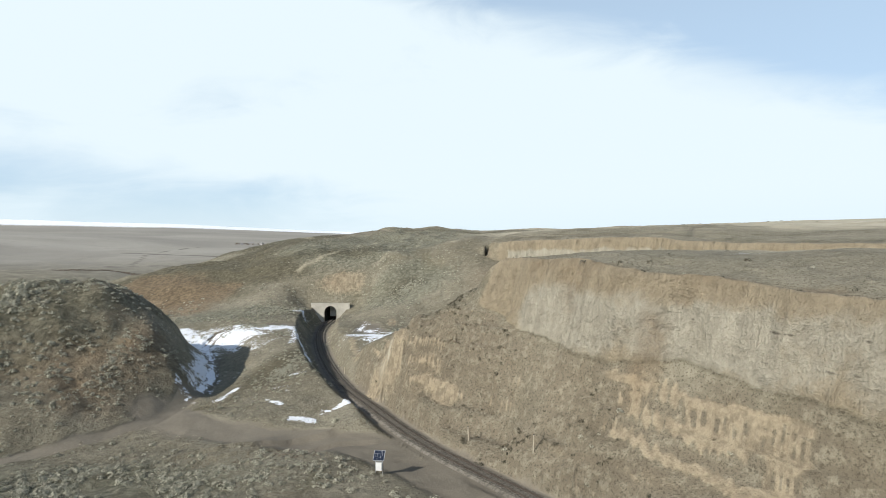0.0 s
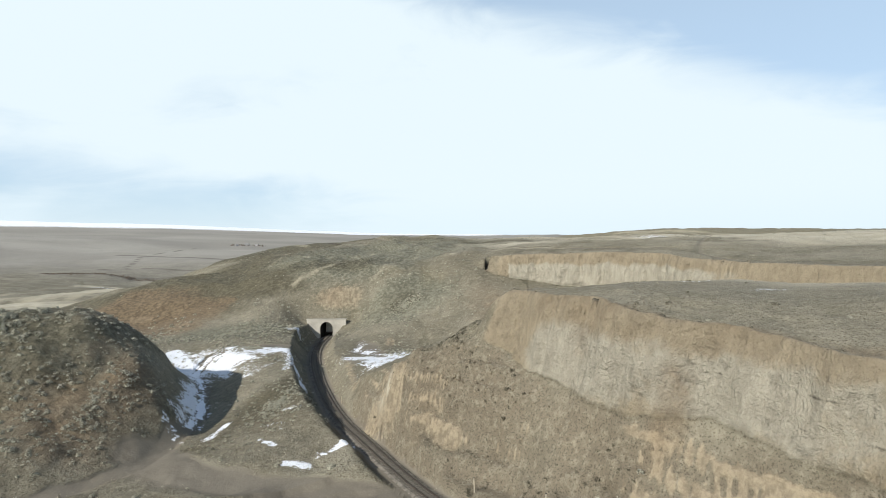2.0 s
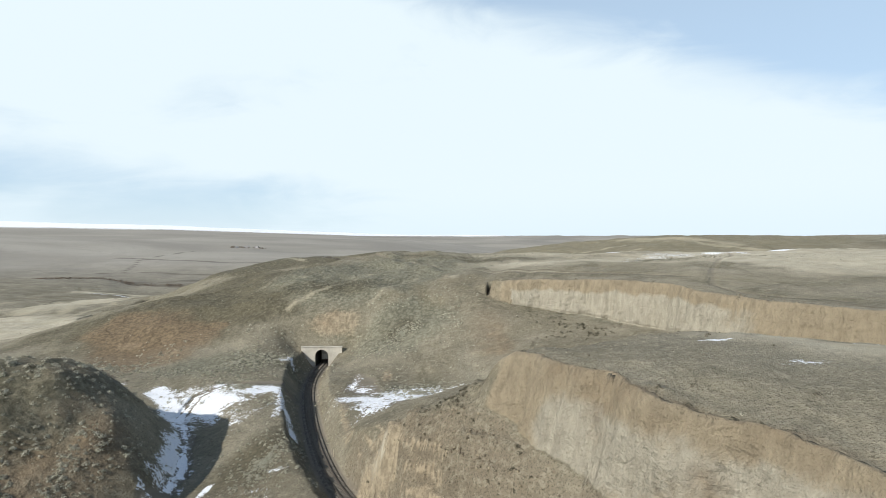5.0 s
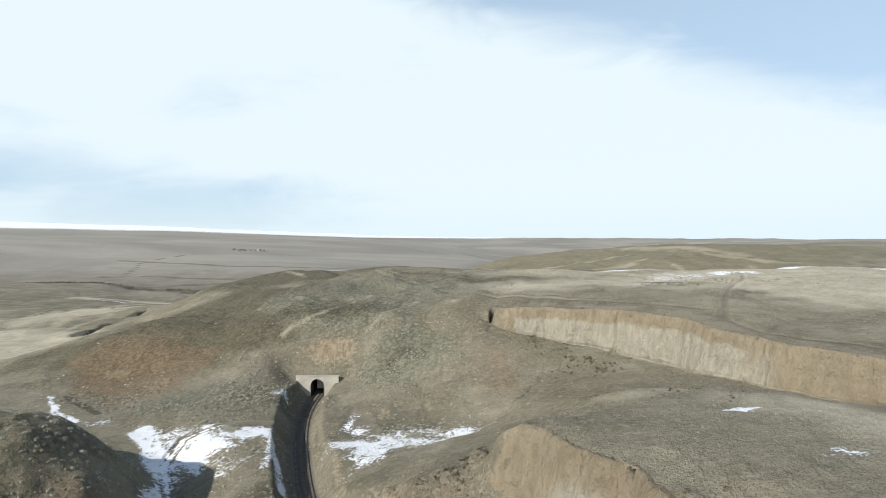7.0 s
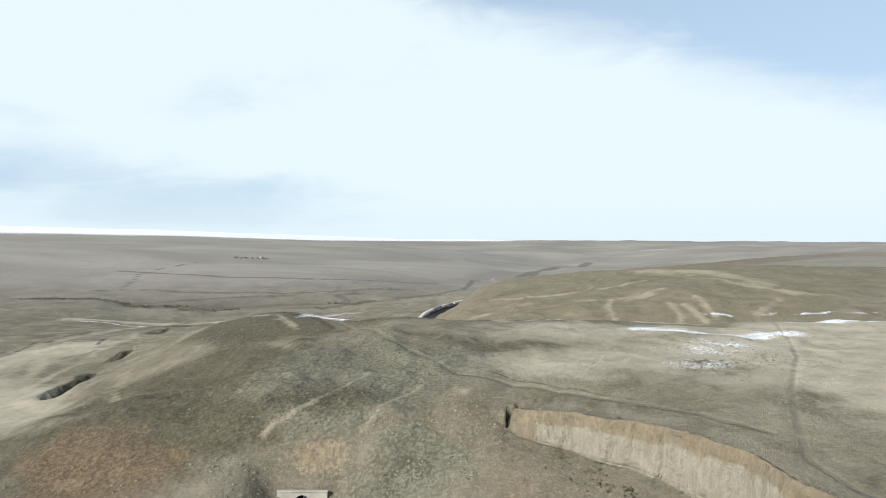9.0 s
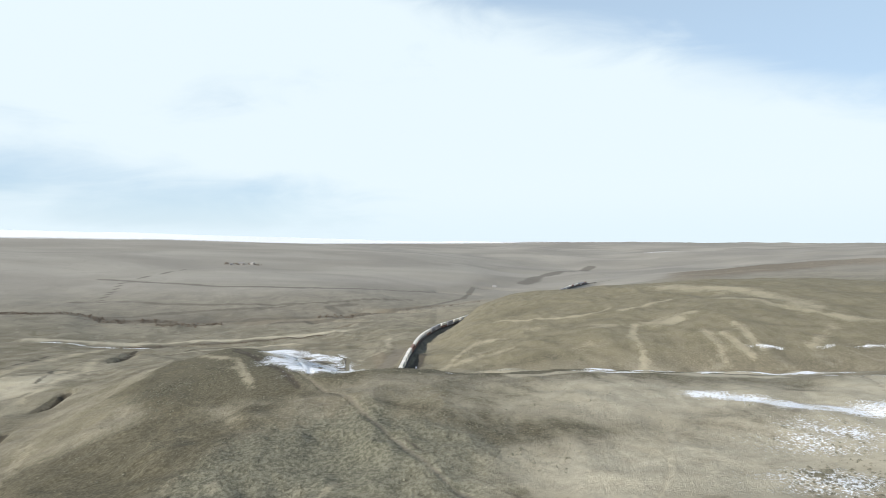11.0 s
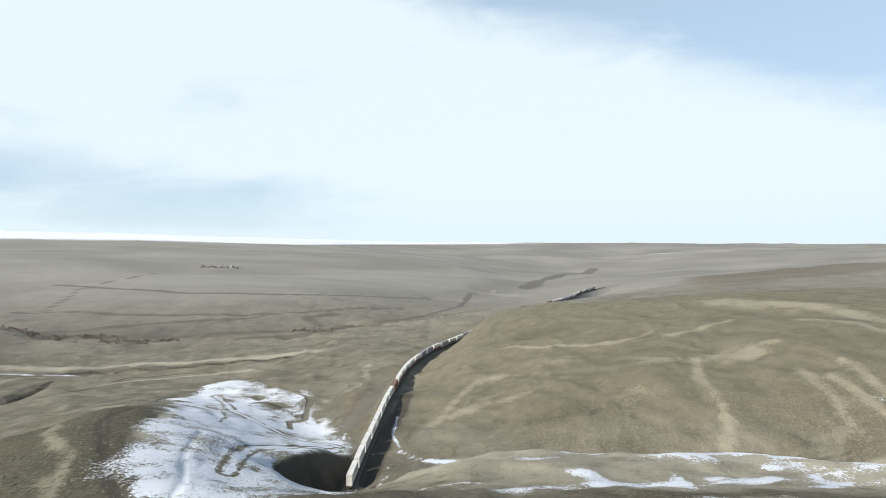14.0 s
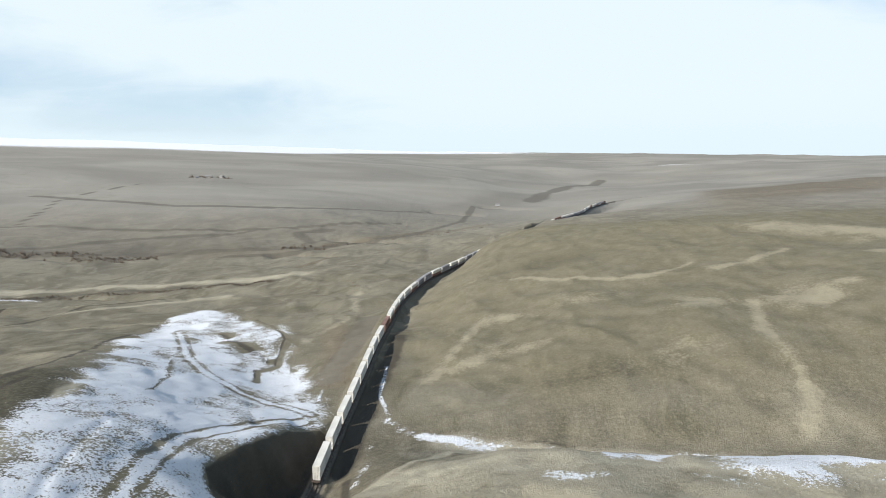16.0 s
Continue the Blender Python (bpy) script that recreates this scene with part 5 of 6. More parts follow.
def box(bm, x0, x1, y0, y1, z0, z1, bevel=0.0):
    r = bmesh.ops.create_cube(bm, size=1.0, matrix=Matrix.LocRotScale(((x0 + x1) / 2, (y0 + y1) / 2, (z0 + z1) / 2), None, (x1 - x0, y1 - y0, z1 - z0)))
    if bevel:
        edges = list({e for v in r["verts"] for e in v.link_edges})
        bmesh.ops.bevel(bm, geom=edges, offset=bevel, segments=1, affect="EDGES")
    return bm


def rod(bm, a, b, r, sides=8):
    a, b = Vector(a), Vector(b)
    m = Matrix.Translation((a + b) / 2) @ (b - a).to_track_quat("Z", "Y").to_matrix().to_4x4()
    bmesh.ops.create_cone(bm, cap_ends=True, segments=sides, radius1=r, radius2=r, depth=(b - a).length, matrix=m)
    return bm


def run(line):
    """Lengths along a line, and its headings."""
    s = np.r_[0, np.cumsum(np.hypot(*np.diff(line[:, :2], axis=0).T))]
    way = np.gradient(line[:, :2], axis=0)
    return s, way / np.hypot(*way.T)[:, None]


def along(line, at_s):
    """Place and heading at a length along a line."""
    s, _ = run(line)
    p = np.array([np.interp(at_s, s, line[:, i]) for i in range(3)])
    q = np.array([np.interp(at_s + 0.5, s, line[:, i]) for i in range(3)])
    b = np.array([np.interp(at_s - 0.5, s, line[:, i]) for i in range(3)])
    d = q - b
    return p, d / np.linalg.norm(d)


def sweep(line, profile):
    """Verts and faces of a profile (across, up) carried along a line."""
    _, way = run(line)
    verts, polys, k = [], [], len(profile)
    for p, d in zip(line, way):
        for u, v in profile:
            verts.append((p[0] + d[1] * u, p[1] - d[0] * u, p[2] + v))
    for i in range(len(line) - 1):
        for j in range(k):
            a, b = i * k + j, i * k + (j + 1) % k
            polys.append((a, a + k, b + k, b))
    return verts, polys


# ---------------------------------------------------------------- railway
def railway(line, label):
    track = tagged(new("railway_track"), label, "railway track")
    bed_v, bed_p = sweep(line, [(-2.3, -0.75), (-1.35, -0.12), (1.35, -0.12), (2.3, -0.75)])
    me = mesh_from("ballast_bed", bed_v, bed_p, m_ballast)
    ob = new("ballast_bed", me)
    ob.parent = track
    for u in (-0.6, 0.6):
        v, p = sweep(line, [(u - 0.07, -0.06), (u - 0.045, 0.11), (u + 0.045, 0.11), (u + 0.07, -0.06)])
        ob = new("rail", mesh_from("rail", v, p, m_rail))
        ob.parent = track
    s, _ = run(line)
    verts, polys = [], []
    one = bmesh.new()
    box(one, -1.06, 1.06, -0.1, 0.1, -0.2, -0.055)
    tie_mesh = bpy.data.meshes.new("tie")
    one.to_mesh(tie_mesh)
    one.free()
    tie_mesh.materials.append(m_tie)
    for d in np.arange(0.5, min(s[-1], 330), 0.52):
        p, w = along(line, d)
        if 46 < p[1] < 165:
            tie = new("tie", tie_mesh)
            tie.parent = track
            tie.matrix_basis = Matrix.Translation(p) @ Euler((0, 0, math.atan2(-w[0], w[1]) + random.uniform(-0.03, 0.03))).to_matrix().to_4x4()
            continue
        p, w = along(line, d)
        side, skew = np.array([w[1], -w[0], 0]), random.uniform(-0.03, 0.03)
        fore = np.array([w[0], w[1], 0]) + side * skew
        base = len(verts)
        for up in (-0.2, -0.055):
            for a, b in ((-1, -1), (1, -1), (1, 1), (-1, 1)):
                verts.append(p + side * a * random.uniform(1.02, 1.1) + fore * b * 0.1 + np.array([0, 0, up]))
        polys += [tuple(base + k for k in f) for f in ((4, 5, 6, 7), (0, 1, 5, 4), (1, 2, 6, 5), (2, 3, 7, 6), (3, 0, 4, 7))]
    ob = new("tie_row", mesh_from("tie_row", verts, polys, m_tie))
    ob.parent = track
    tagged(ob, "weathered grey wooden ties", kind="stuff")
    return track


tunnel_in = rail_near[(rail_near[:, 1] > 20) & (rail_near[:, 1] < 240)]
railway(tunnel_in, "single railway track on grey ballast curving into a tunnel")
railway(rail_far[(rail_far[:, 1] > 404) & (rail_far[:, 1] < 1360)], "single railway track running on through the valley")

# Tunnel mouth: a concrete wall with an arched opening, and the dark lining behind it.
RISE, HALF = 5.0, 2.05
arch = [(-HALF, -0.6), (-HALF, 1.6)] + [(-HALF * math.cos(a), RISE - HALF + HALF * math.sin(a)) for a in np.linspace(0, math.pi, 15)] + [(HALF, 1.6), (HALF, -0.6)]
outer = [(-6.5, -0.6), (-6.5, 2.6)] + [(x, 5.75) for x in np.linspace(-6.5, 6.5, 15)] + [(6.5, 2.6), (6.5, -0.6)]
px, py, pz = PORTAL[0], PORTAL[1], 2.0
portal = tagged(new("tunnel_portal"), "pale concrete railway tunnel portal with an arched dark opening", "tunnel portal")
bm = bmesh.new()
rings = []
for depth in (0.0, 0.7):
    rings.append([[bm.verts.new((px + u, py + depth, pz + v)) for u, v in ring] for ring in (arch, outer)])
for k in range(len(arch) - 1):
    for (a, b), flip in ((rings[0], False), (rings[1], True)):
        f = (a[k], a[k + 1], b[k + 1], b[k])
        bm.faces.new(f if flip else f[::-1])
    bm.faces.new((rings[0][0][k], rings[0][0][k + 1], rings[1][0][k + 1], rings[1][0][k]))
    bm.faces.new((rings[0][1][k + 1], rings[0][1][k], rings[1][1][k], rings[1][1][k + 1]))
part("headwall", bm, m_concrete, portal, "pale weathered concrete headwall")
bm = box(bmesh.new(), px - 6.6, px + 6.6, py - 0.14, py + 0.85, pz + 5.75, pz + 6.02, 0.04)
part("coping", bm, m_concrete, portal)
bm = bmesh.new()
ring_a = [bm.verts.new((px + u * 1.0, py + 0.3, pz + v)) for u, v in arch]
ring_o = [bm.verts.new((px + u * 1.09, py - 0.05, pz + (v if v < 1.7 else 1.6 + (v - 1.6) * 1.1))) for u, v in arch]
ring_i = [bm.verts.new((px + u, py - 0.05, pz + v)) for u, v in arch]
for k in range(len(arch) - 1):
    bm.faces.new((ring_o[k], ring_o[k + 1], ring_i[k + 1], ring_i[k]))
    bm.faces.new((ring_i[k], ring_i[k + 1], ring_a[k + 1], ring_a[k]))
part("arch_ring", bm, m_concrete, portal)
bm = bmesh.new()
hole = rail_near[(rail_near[:, 1] > py) & (rail_near[:, 1] < py + 70)]
hole = np.vstack([[px, py + 0.4, pz], hole[hole[:, 1] > py + 2]])
tube = [[bm.verts.new((p[0] + u * 1.01, p[1], pz + v)) for u, v in arch] for p in hole]
for a, b in zip(tube, tube[1:]):
    for k in range(len(arch) - 1):
        bm.faces.new((a[k], b[k], b[k + 1], a[k + 1]))
bm.faces.new(tube[-1])
part("lining", bm, m_lining, portal, "dark tunnel lining")


# ---------------------------------------------------------------- train
LONG, WIDE, TALL = 13.6, 2.1, 2.18


def ribbed(length, width, height, rib=0.55, deep=0.05):
    """A box with upright ribs on its long sides (length along y, base at z 0)."""
    bm = bmesh.new()
    box(bm, -width / 2 + deep, width / 2 - deep, -length / 2 + 0.02, length / 2 - 0.02, 0.04, height - 0.03)
    count = int(length / rib)
    for side in (-1, 1):
        for k in range(count):
            y = -length / 2 + (k + 0.5) * length / count
            box(bm, side * (width / 2 - deep * 1.2), side * width / 2, y - rib * 0.27, y + rib * 0.27, 0.1, height - 0.1)
    for side in (-1, 1):
        for end in (-1, 1):
            box(bm, side * width / 2 - side * 0.12, side * width / 2, end * length / 2 - end * 0.12, end * length / 2, 0, height)
        for z in (0, height - 0.12):
            box(bm, side * width / 2 - side * 0.12, side * width / 2, -length / 2, length / 2, z, z + 0.12)
    return bm


def container(mat, label):
    thing = tagged(new("shipping_container"), label, "shipping container", "containers on the train")
    part("body", ribbed(LONG, WIDE, TALL), mat, thing)
    for side in (-1, 1):
        bm = box(bmesh.new(), side * 0.02, side * (WIDE / 2 - 0.13), -LONG / 2 - 0.03, -LONG / 2 + 0.03, 0.14, TALL - 0.14, 0.01)
        door = part("door", bm, mat, thing)
        bm = bmesh.new()
        for u in (0.3, 0.62):
            rod(bm, (side * u, -LONG / 2 - 0.06, 0.16), (side * u, -LONG / 2 - 0.06, TALL - 0.16), 0.025, 6)
        part("lock_rod", bm, m_steel, door, "steel lock rods")
    return thing


def well_car():
    car = tagged(new("well_car"), "dark brown container well car on the rails", "rail car", "cars of the train")
    bm = bmesh.new()
    for side in (-1, 1):
        box(bm, side * 1.08, side * 1.17, -LONG / 2 - 0.5, LONG / 2 + 0.5, 0.32, 1.0)
    box(bm, -1.05, 1.05, -LONG / 2 - 0.5, LONG / 2 + 0.5, 0.3, 0.42)
    part("well", bm, m_car, car)
    for end in (-1, 1):
        bm = box(bmesh.new(), -1.1, 1.1, end * (LONG / 2 + 0.42), end * (LONG / 2 + 1.15), 0.62, 0.92, 0.03)
        part("platform", bm, m_car, car)
        bm = bmesh.new()
        rod(bm, (0, end * (LONG / 2 + 1.1), 0.6), (0, end * (LONG / 2 + 1.42), 0.6), 0.09, 6)
        part("coupler", bm, m_iron, car)
        bm = bmesh.new()
        mid_y = end * (LONG / 2 + 0.7)
        for side in (-0.66, 0.66):
            box(bm, side - 0.06, side + 0.06, mid_y - 0.8, mid_y + 0.8, 0.3, 0.55)
        box(bm, -0.66, 0.66, mid_y - 0.15, mid_y + 0.15, 0.38, 0.5)
        bogie = part("bogie", bm, m_iron, car)
        for along_y in (-0.55, 0.55):
            for side in (-0.6, 0.6):
                y = end * (LONG / 2 + 0.7) + along_y
                part("wheel", rod(bmesh.new(), (side - 0.05, y, 0.47), (side + 0.05, y, 0.47), 0.36, 12), m_iron, bogie)
    return car


def on_rail(line, s):
    p, d = along(line, s)
    yaw = math.atan2(-d[0], d[1])
    return Matrix.Translation(p) @ Euler((math.asin(d[2]), 0, yaw)).to_matrix().to_4x4()


kinds = [container(m_white, "white ribbed steel shipping container on a train"), container(m_grey, "grey ribbed steel shipping container on a train"),
         container(m_red, "rust red ribbed steel shipping container on a train"), container(m_blue, "slate blue ribbed steel shipping container on a train")]
first_car = well_car()
PITCH = LONG + 2.75
far_s, _ = run(rail_far)
start = float(np.interp(418.0, rail_far[:, 1], far_s)) + LONG / 2 + 0.6
pick = random.Random(4)
ends = [on_rail(rail_near, float(np.interp(PORTAL[1] + 5.0, rail_near[:, 1], run(rail_near)[0])) + LONG / 2)]
spots = [on_rail(rail_far, start + k * PITCH) for k in range(59)]
used = set()
for k, m in enumerate(ends + spots):
    lower = Matrix.Translation((0, 0, 0.11))
    if k == 0:
        first_car.matrix_basis = m @ lower
    else:
        copy_thing(first_car, m @ lower)
    if k < 9:
        both = (0, 0)
    elif k < 12:
        both = (2, 2) if k == 9 else (2, 0)
    elif k < 24:
        both = (pick.choice((1, 3, 1, 2)), pick.choice((1, 0, 0)))
    else:
        both = (pick.choice((0, 1, 2, 3)), pick.choice((0, 0, 1, 2)))
    for layer, c in enumerate(both):
        spot = m @ Matrix.Translation((0, 0, 0.11 + 0.43 + layer * (TALL + 0.02)))
        if c in used:
            copy_thing(kinds[c], spot)
        else:
            kinds[c].matrix_basis = spot
            used.add(c)
for c, ob in enumerate(kinds):
    if c not in used:
        for o in list(ob.children_recursive) + [ob]:
            bpy.data.objects.remove(o)


# ---------------------------------------------------------------- trackside things
def solar_cabinet(x, y):
    z = height_at(x, y)
    thing = tagged(new("solar_signal_cabinet"), "white trackside cabinet with a tilted solar panel on posts", "solar cabinet")
    thing.location = (x, y, z - 0.05)
    for u in (-0.42, 0.42):
        part("post", rod(bmesh.new(), (u, 0, -0.4), (u, 0, 2.3), 0.045), m_steel, thing)
    cab = part("cabinet", box(bmesh.new(), -0.36, 0.36, -0.22, 0.22, 0.55, 1.45, 0.02), m_cabinet, thing)
    part("cabinet_door", box(bmesh.new(), -0.31, 0.31, -0.245, -0.222, 0.62, 1.38, 0.008), m_cabinet, cab)
    tilt = Matrix.Translation((0, 0, 2.25)) @ Euler((radians(48), 0, 0)).to_matrix().to_4x4()
    bm = box(bmesh.new(), -0.66, 0.66, -0.62, 0.62, -0.03, 0.03, 0.01)
    bmesh.ops.transform(bm, matrix=tilt, verts=bm.verts)
    panel = part("panel", bm, m_steel, thing, "tilted solar panel")
    for i in range(3):
        for j in range(3):
            bm = box(bmesh.new(), -0.61 + i * 0.41, -0.61 + i * 0.41 + 0.39, -0.58 + j * 0.39, -0.58 + j * 0.39 + 0.37, 0.034, 0.04)
            bmesh.ops.transform(bm, matrix=tilt, verts=bm.verts)
            part("cell", bm, m_cells, panel)
    part("brace", rod(bmesh.new(), (0, 0.05, 1.5), (0, 0.3, 2.3), 0.03, 6), m_steel, thing)
    part("antenna", rod(bmesh.new(), (0.42, 0, 2.2), (0.42, 0, 2.9), 0.02, 6), m_steel, thing)
    thing.rotation_euler = (0, 0, radians(-8))


solar_cabinet(-7.4, 65.6)


def marker_post(x, y, tall, lean):
    thing = tagged(new("marker_post"), "slender pale wooden marker post beside the track", "post", "posts beside the track")
    thing.location = (x, y, height_at(x, y) - 0.15)
    bm = box(bmesh.new(), -0.07, 0.07, -0.07, 0.07, 0, tall, 0.015)
    part("shaft", bm, m_post, thing)
    part("cap", box(bmesh.new(), -0.09, 0.09, -0.09, 0.09, tall, tall + 0.05, 0.01), m_iron, thing)
    thing.rotation_euler = (radians(lean), radians(lean * 0.6), 0)


marker_post(10.6, 66.4, 2.3, 2)
marker_post(3.4, 75.4, 1.9, -3)
marker_post(-20.5, 118, 1.7, 2)


# ---------------------------------------------------------------- growth and stones
def ball():
    bm = bmesh.new()
    bmesh.ops.create_icosphere(bm, subdivisions=1, radius=1.0)
    v = np.array([q.co[:] for q in bm.verts])
    f = np.array([[q.index for q in p.verts] for p in bm.faces])
    bm.free()
    return v, f


BALL_V, BALL_F = ball()


def clumps(name, spots, mat, label, category, lumps=3, flat=0.62, rough=0.3):
    """Many small low clumps in one mesh: spots are (x, y, size)."""
    rng = np.random.RandomState(len(spots) + 17)
    vs, fs, base = [], [], 0
    for x, y, size in spots:
        z = height_at(x, y)
        for k in range(lumps):
            r = size * (0.5 if k == 0 else rng.uniform(0.25, 0.42))
            a, far = rng.uniform(0, 6.28), 0 if k == 0 else size * rng.uniform(0.25, 0.5)
            v = BALL_V * (1 + rng.uniform(-rough, rough, (len(BALL_V), 1)))
            t = rng.uniform(0, 6.28)
            v = np.stack([v[:, 0] * math.cos(t) - v[:, 1] * math.sin(t), v[:, 0] * math.sin(t) + v[:, 1] * math.cos(t), v[:, 2] * flat], 1) * r
            vs.append(v + (x + math.cos(a) * far, y + math.sin(a) * far, z + r * flat * 0.45))
            fs.append(BALL_F + base)
            base += len(BALL_V)
    vs, fs = np.vstack(vs), np.vstack(fs)
    me = bpy.data.meshes.new(name)
    me.vertices.add(len(vs))
    me.vertices.foreach_set("co", vs.astype(np.float32).ravel())
    me.loops.add(fs.size)
    me.loops.foreach_set("vertex_index", fs.astype(np.int32).ravel())
    me.polygons.add(len(fs))
    me.polygons.foreach_set("loop_start", np.arange(0, fs.size, 3, dtype=np.int32))
    me.update(calc_edges=True)
    me.materials.append(mat)
    return tagged(new(name, me), label, category, kind="stuff")


def bushes(name, spots, mat, label, category, sprigs=34, flat=0.6):
    """Low bushes of many small sprigs, all in one mesh: spots are (x, y, size)."""
    rng = np.random.RandomState(len(spots) + 5)
    k = len(spots)
    p = np.array(spots)
    z = np.array([height_at(x, y) for x, y, _ in spots])
    d = rng.normal(size=(k, sprigs, 3))
    d /= np.linalg.norm(d, axis=2, keepdims=True)
    r = rng.uniform(0.35, 1.0, (k, sprigs, 1)) ** 0.6
    d[..., 2] = np.abs(d[..., 2])
    mid = d * r * (p[:, None, 2:3] * 0.5)
    mid[..., 0] *= rng.uniform(0.75, 1.35, (k, 1))
    mid[..., 1] *= rng.uniform(0.75, 1.35, (k, 1))
    mid[..., 2] = np.abs(mid[..., 2]) * flat * 1.5
    base = np.stack([p[:, 0], p[:, 1], z - 0.04], 1)[:, None, :]
    size = p[:, None, 2:3] * rng.uniform(0.13, 0.24, (k, sprigs, 1)) * math.sqrt(34 / max(34, sprigs))
    corners = []
    for _ in range(3):
        off = rng.normal(size=(k, sprigs, 3)) * (0.8, 0.8, 0.75)
        off = off - 0.8 * d * np.sum(off * d, axis=2, keepdims=True)
        corners.append(base + mid + off * size)
    v = np.stack(corners, 2).reshape(-1, 3)
    f = np.arange(len(v)).reshape(-1, 3)
    me = bpy.data.meshes.new(name)
    me.vertices.add(len(v))
    me.vertices.foreach_set("co", v.astype(np.float32).ravel())
    me.loops.add(f.size)
    me.loops.foreach_set("vertex_index", f.astype(np.int32).ravel())
    me.polygons.add(len(f))
    me.polygons.foreach_set("loop_start", np.arange(0, f.size, 3, dtype=np.int32))
    me.update(calc_edges=True)
    me.materials.append(mat)
    return tagged(new(name, me), label, category, kind="stuff")


grow = np.random.RandomState(9)


def scatter(count, cx, cy, rx, ry, turn=0.0, low=0.5, high=1.2, patch=0.5, size=9.0):
    """Spots in an oval, gathered in patches, clear of the track and the roads."""
    out, c, s = [], math.cos(radians(turn)), math.sin(radians(turn))
    tries = 0
    while len(out) < count and tries < count * 12:
        tries += 1
        a, r = grow.uniform(0, 6.283), abs(grow.normal(0, 0.5))
        u, v = r * rx * math.cos(a), r * ry * math.sin(a)
        x, y = cx + u * c - v * s, cy + u * s + v * c
        if value(np.array([x]), np.array([y]), size, 5)[0] < patch + grow.uniform(-0.15, 0.15):
            continue
        i, j = int(np.searchsorted(gx, x)), int(np.searchsorted(gy, y))
        if i <= 0 or j <= 0 or i >= ni or j >= nj or soil[index[i, j]] > 0.45 or rock[index[i, j]] > 0.5:
            continue
        out.append((x, y, low + (high - low) * grow.uniform(0, 1) ** 2))
    return out


bushes("sagebrush", scatter(620, -76, 98, 40, 34, 0, 0.6, 1.7, 0.45, 6) + scatter(420, -56, 92, 18, 24, 0, 0.4, 1.2, 0.42, 5) + scatter(1000, -40, 62, 56, 15, 0, 0.5, 1.4, 0.38, 6)
       + scatter(700, -30, 108, 12, 28, -18, 0.35, 0.9, 0.36, 5), m_sage, "grey-green sagebrush on the near mounds", "sagebrush", 90)
bushes("sagebrush", scatter(700, -62, 174, 34, 24, 0, 0.5, 1.4, 0.4) + scatter(620, -12, 188, 30, 22, 0, 0.4, 1.2, 0.45, 6) + scatter(420, -6, 148, 24, 16, 0, 0.4, 1.1, 0.4)
       + scatter(360, -46, 146, 16, 16, 0, 0.4, 1.1, 0.42) + scatter(320, -98, 178, 34, 24, 0, 0.5, 1.3, 0.45), m_sage, "grey-green sagebrush round the tunnel mouth", "sagebrush", 60)
bushes("sagebrush", scatter(1100, -28, 240, 66, 44, 0, 0.4, 1.2, 0.5, 16) + scatter(900, 80, 230, 60, 60, 0, 0.4, 1.1, 0.5, 18) + scatter(500, -20, 320, 80, 40, 0, 0.4, 1.0, 0.5, 18)
       + scatter(500, -110, 330, 50, 70, 0, 0.5, 1.2, 0.5, 18), m_low_sage, "low grey sagebrush on the plateau", "sagebrush", 50)
bushes("dark_scrub", scatter(150, 12, 74, 26, 13, -48, 0.35, 0.9, 0.42, 6) + scatter(150, 2, 96, 14, 10, -30, 0.3, 0.8, 0.4, 6) + scatter(140, 40, 172, 30, 10, -38, 0.5, 1.2, 0.4, 7)
       + scatter(120, 40, 120, 30, 30, 0, 0.3, 0.8, 0.5, 7) + scatter(60, 50, 46, 20, 10, -50, 0.4, 0.9, 0.4), m_scrub, "small dark bushes on the cut slope", "scrub")
bushes("tall_scrub", [(-640 + 330 * (k / 520) ** 0.9 + grow.normal(0, 9), 868 + 9 * math.sin(k * 0.04) + grow.normal(0, 5), grow.uniform(1.2, 4.2)) for k in range(520)]
       + [(-345 + 210 * k / 420 + grow.normal(0, 3), 690 + 50 * (k / 420) ** 0.6 + 3 * math.sin(k * 0.1) + grow.normal(0, 1.6), grow.uniform(0.8, 2.4)) for k in range(420)]
       + [(-160 + grow.uniform(-25, 25), 930 + grow.uniform(-18, 18), grow.uniform(2, 5)) for k in range(40)]
       + [(-140 + 4 * k + grow.uniform(-4, 4), 935 + 2.0 * k + grow.uniform(-6, 6), grow.uniform(1.5, 4)) for k in range(50)]
       + [(-515 + grow.uniform(-60, 40), 1567 + grow.uniform(-14, 14), grow.uniform(4, 8)) for k in range(26)], m_twigs, "bare brown brush along the creek", "brush", 30, 0.8)
bushes("bunchgrass", scatter(3600, -40, 92, 60, 46, 0, 0.25, 0.6, 0.3, 4) + scatter(3600, -40, 176, 80, 46, 0, 0.25, 0.65, 0.3, 5) + scatter(2200, 30, 120, 50, 60, -40, 0.25, 0.6, 0.3, 5),
       m_tuft, "dry pale bunchgrass round the railway cutting", "grass", 9, 0.9)
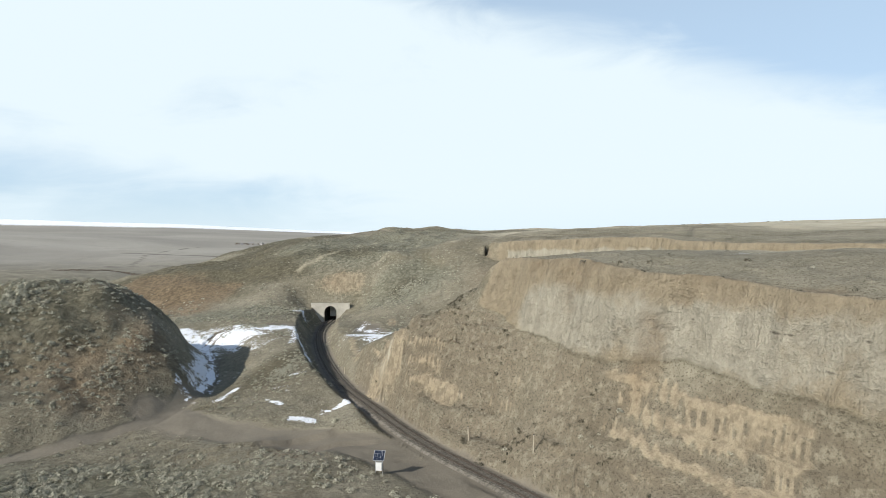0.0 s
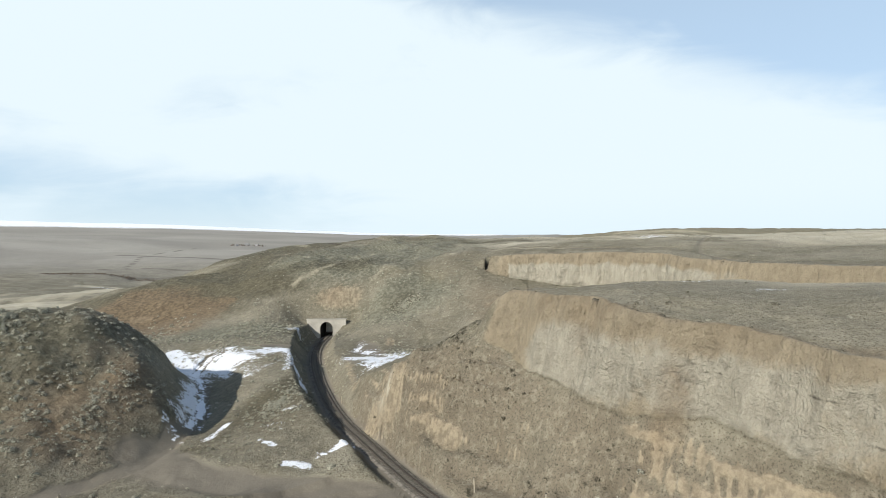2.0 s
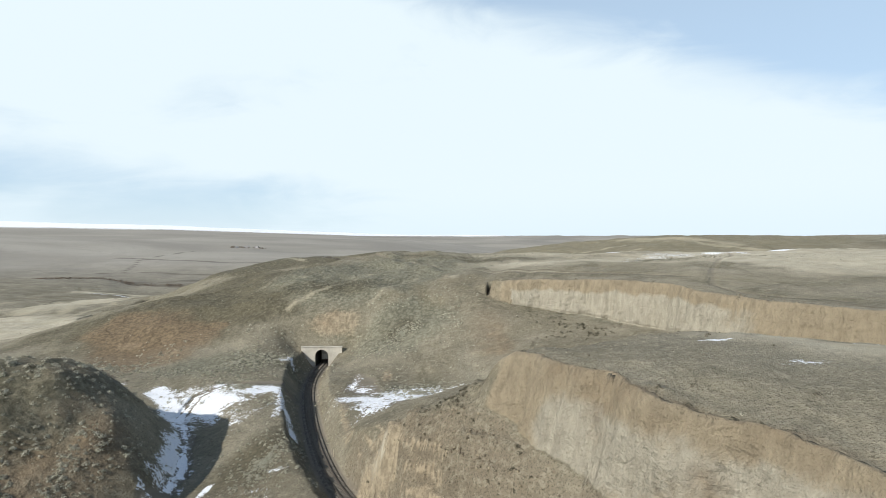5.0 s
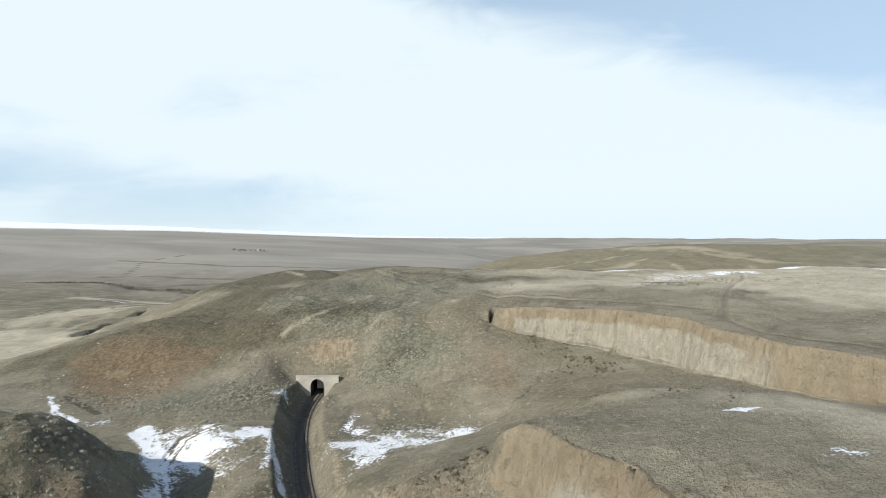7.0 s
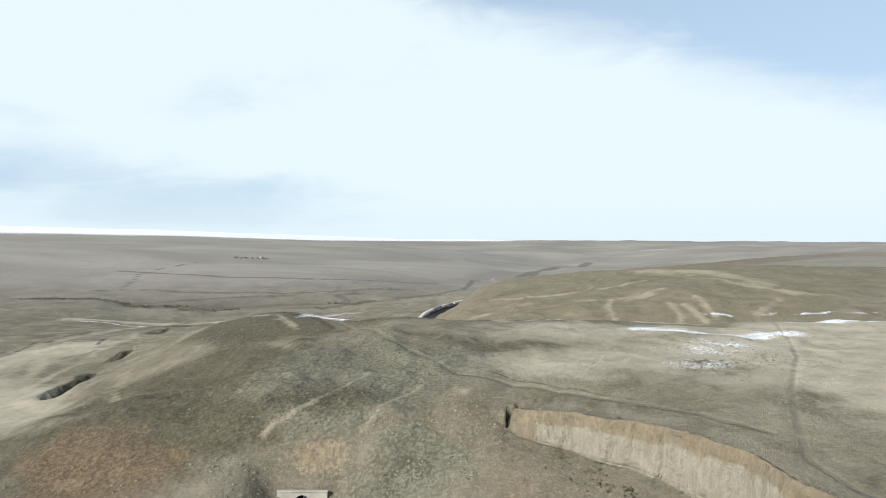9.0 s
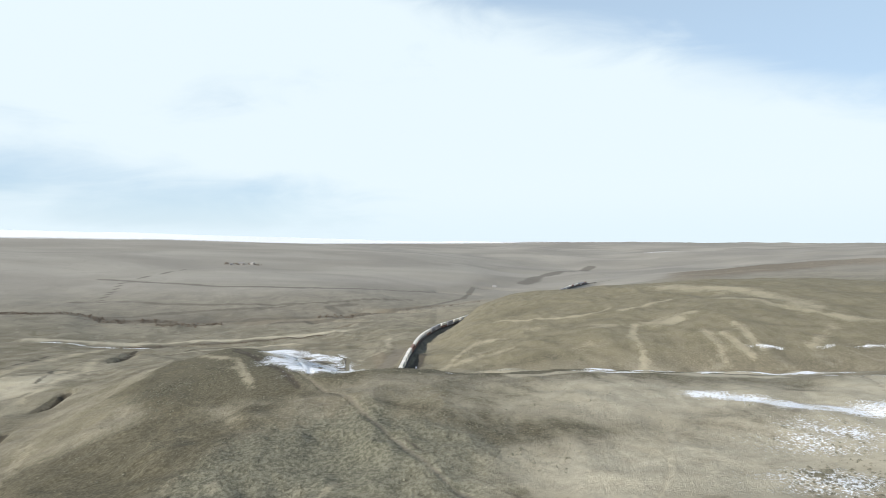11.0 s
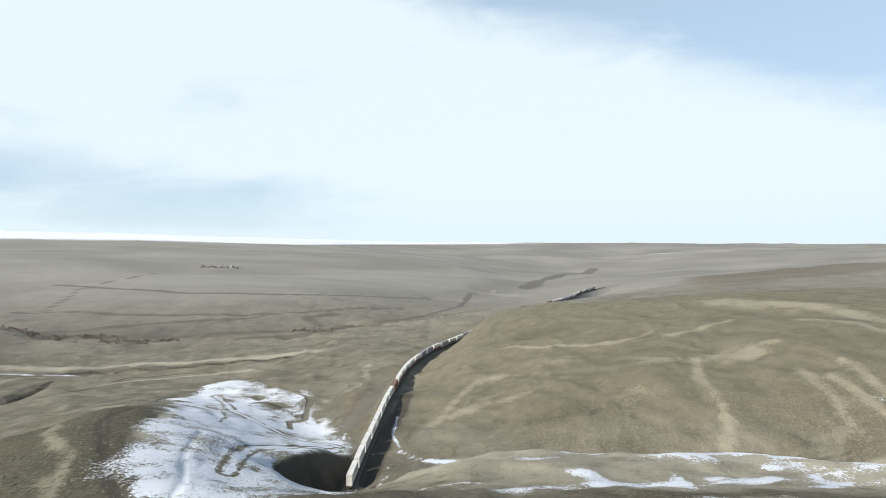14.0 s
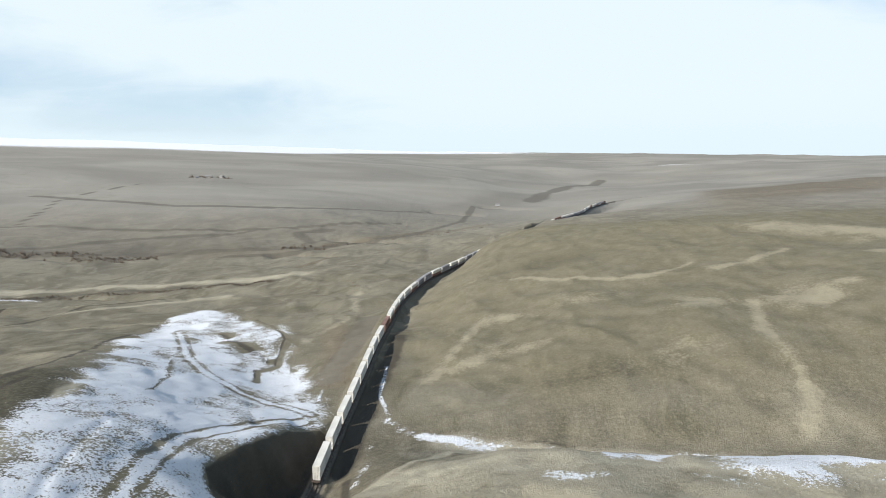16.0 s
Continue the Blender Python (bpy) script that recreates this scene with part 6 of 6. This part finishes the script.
bushes("bunchgrass", scatter(4200, 0, 268, 130, 70, 0, 0.35, 0.9, 0.3, 7) + scatter(4200, 0, 372, 130, 46, 0, 0.35, 0.9, 0.25, 6), m_low_sage, "dry bunchgrass on the plateau", "grass", 8, 0.8)
stones = [(x, y, s * 0.5) for x, y, s in scatter(500, 2, 88, 26, 10, -48, 0.3, 0.9, 0.3, 5) + scatter(240, -52, 98, 10, 16, 0, 0.3, 0.9, 0.3, 5) + scatter(300, -18, 70, 26, 8, 0, 0.2, 0.6, 0.3, 5) + scatter(200, 62, 142, 14, 24, 40, 0.4, 1.1, 0.3, 5)]
clumps("loose_stones", stones, m_stone, "loose broken stones below the cuts", "stones", 1, 0.7, 0.4)


# ---------------------------------------------------------------- far farm
def barn(x, y, long, wide, tall, turn, label):
    thing = tagged(new("farm_building"), label, "farm building", "far farmstead")
    thing.location, thing.rotation_euler = (x, y, height_at(x, y) - 0.4), (0, 0, radians(turn))
    part("wall", box(bmesh.new(), -long / 2, long / 2, -wide / 2, wide / 2, 0, tall), m_barn, thing)
    bm = bmesh.new()
    top = [[bm.verts.new((e * (long / 2 + 0.4), u, z)) for u, z in ((-wide / 2 - 0.5, tall - 0.2), (0, tall + wide * 0.32), (wide / 2 + 0.5, tall - 0.2))] for e in (-1, 1)]
    for a, b in ((0, 1), (1, 2), (2, 0)):
        bm.faces.new((top[0][a], top[1][a], top[1][b], top[0][b]))
    bm.faces.new(top[0])
    bm.faces.new(top[1][::-1])
    part("roof", bm, m_roof, thing)
    for k in (-0.25, 0.2):
        part("door", box(bmesh.new(), k * long - 1.2, k * long + 1.2, -wide / 2 - 0.06, -wide / 2 + 0.02, 0.4, tall * 0.75), m_grey, thing)


barn(-530, 1568, 14, 8, 4, 10, "pale gabled farm building far across the valley")
barn(-505, 1580, 9, 7, 3.5, -20, "small pale gabled farm house far across the valley")
barn(-552, 1556, 8, 6, 3, 40, "low pale shed at the far farm")
barn(112, 1440, 8, 6, 3.5, 5, "white gabled house alone in the far valley")
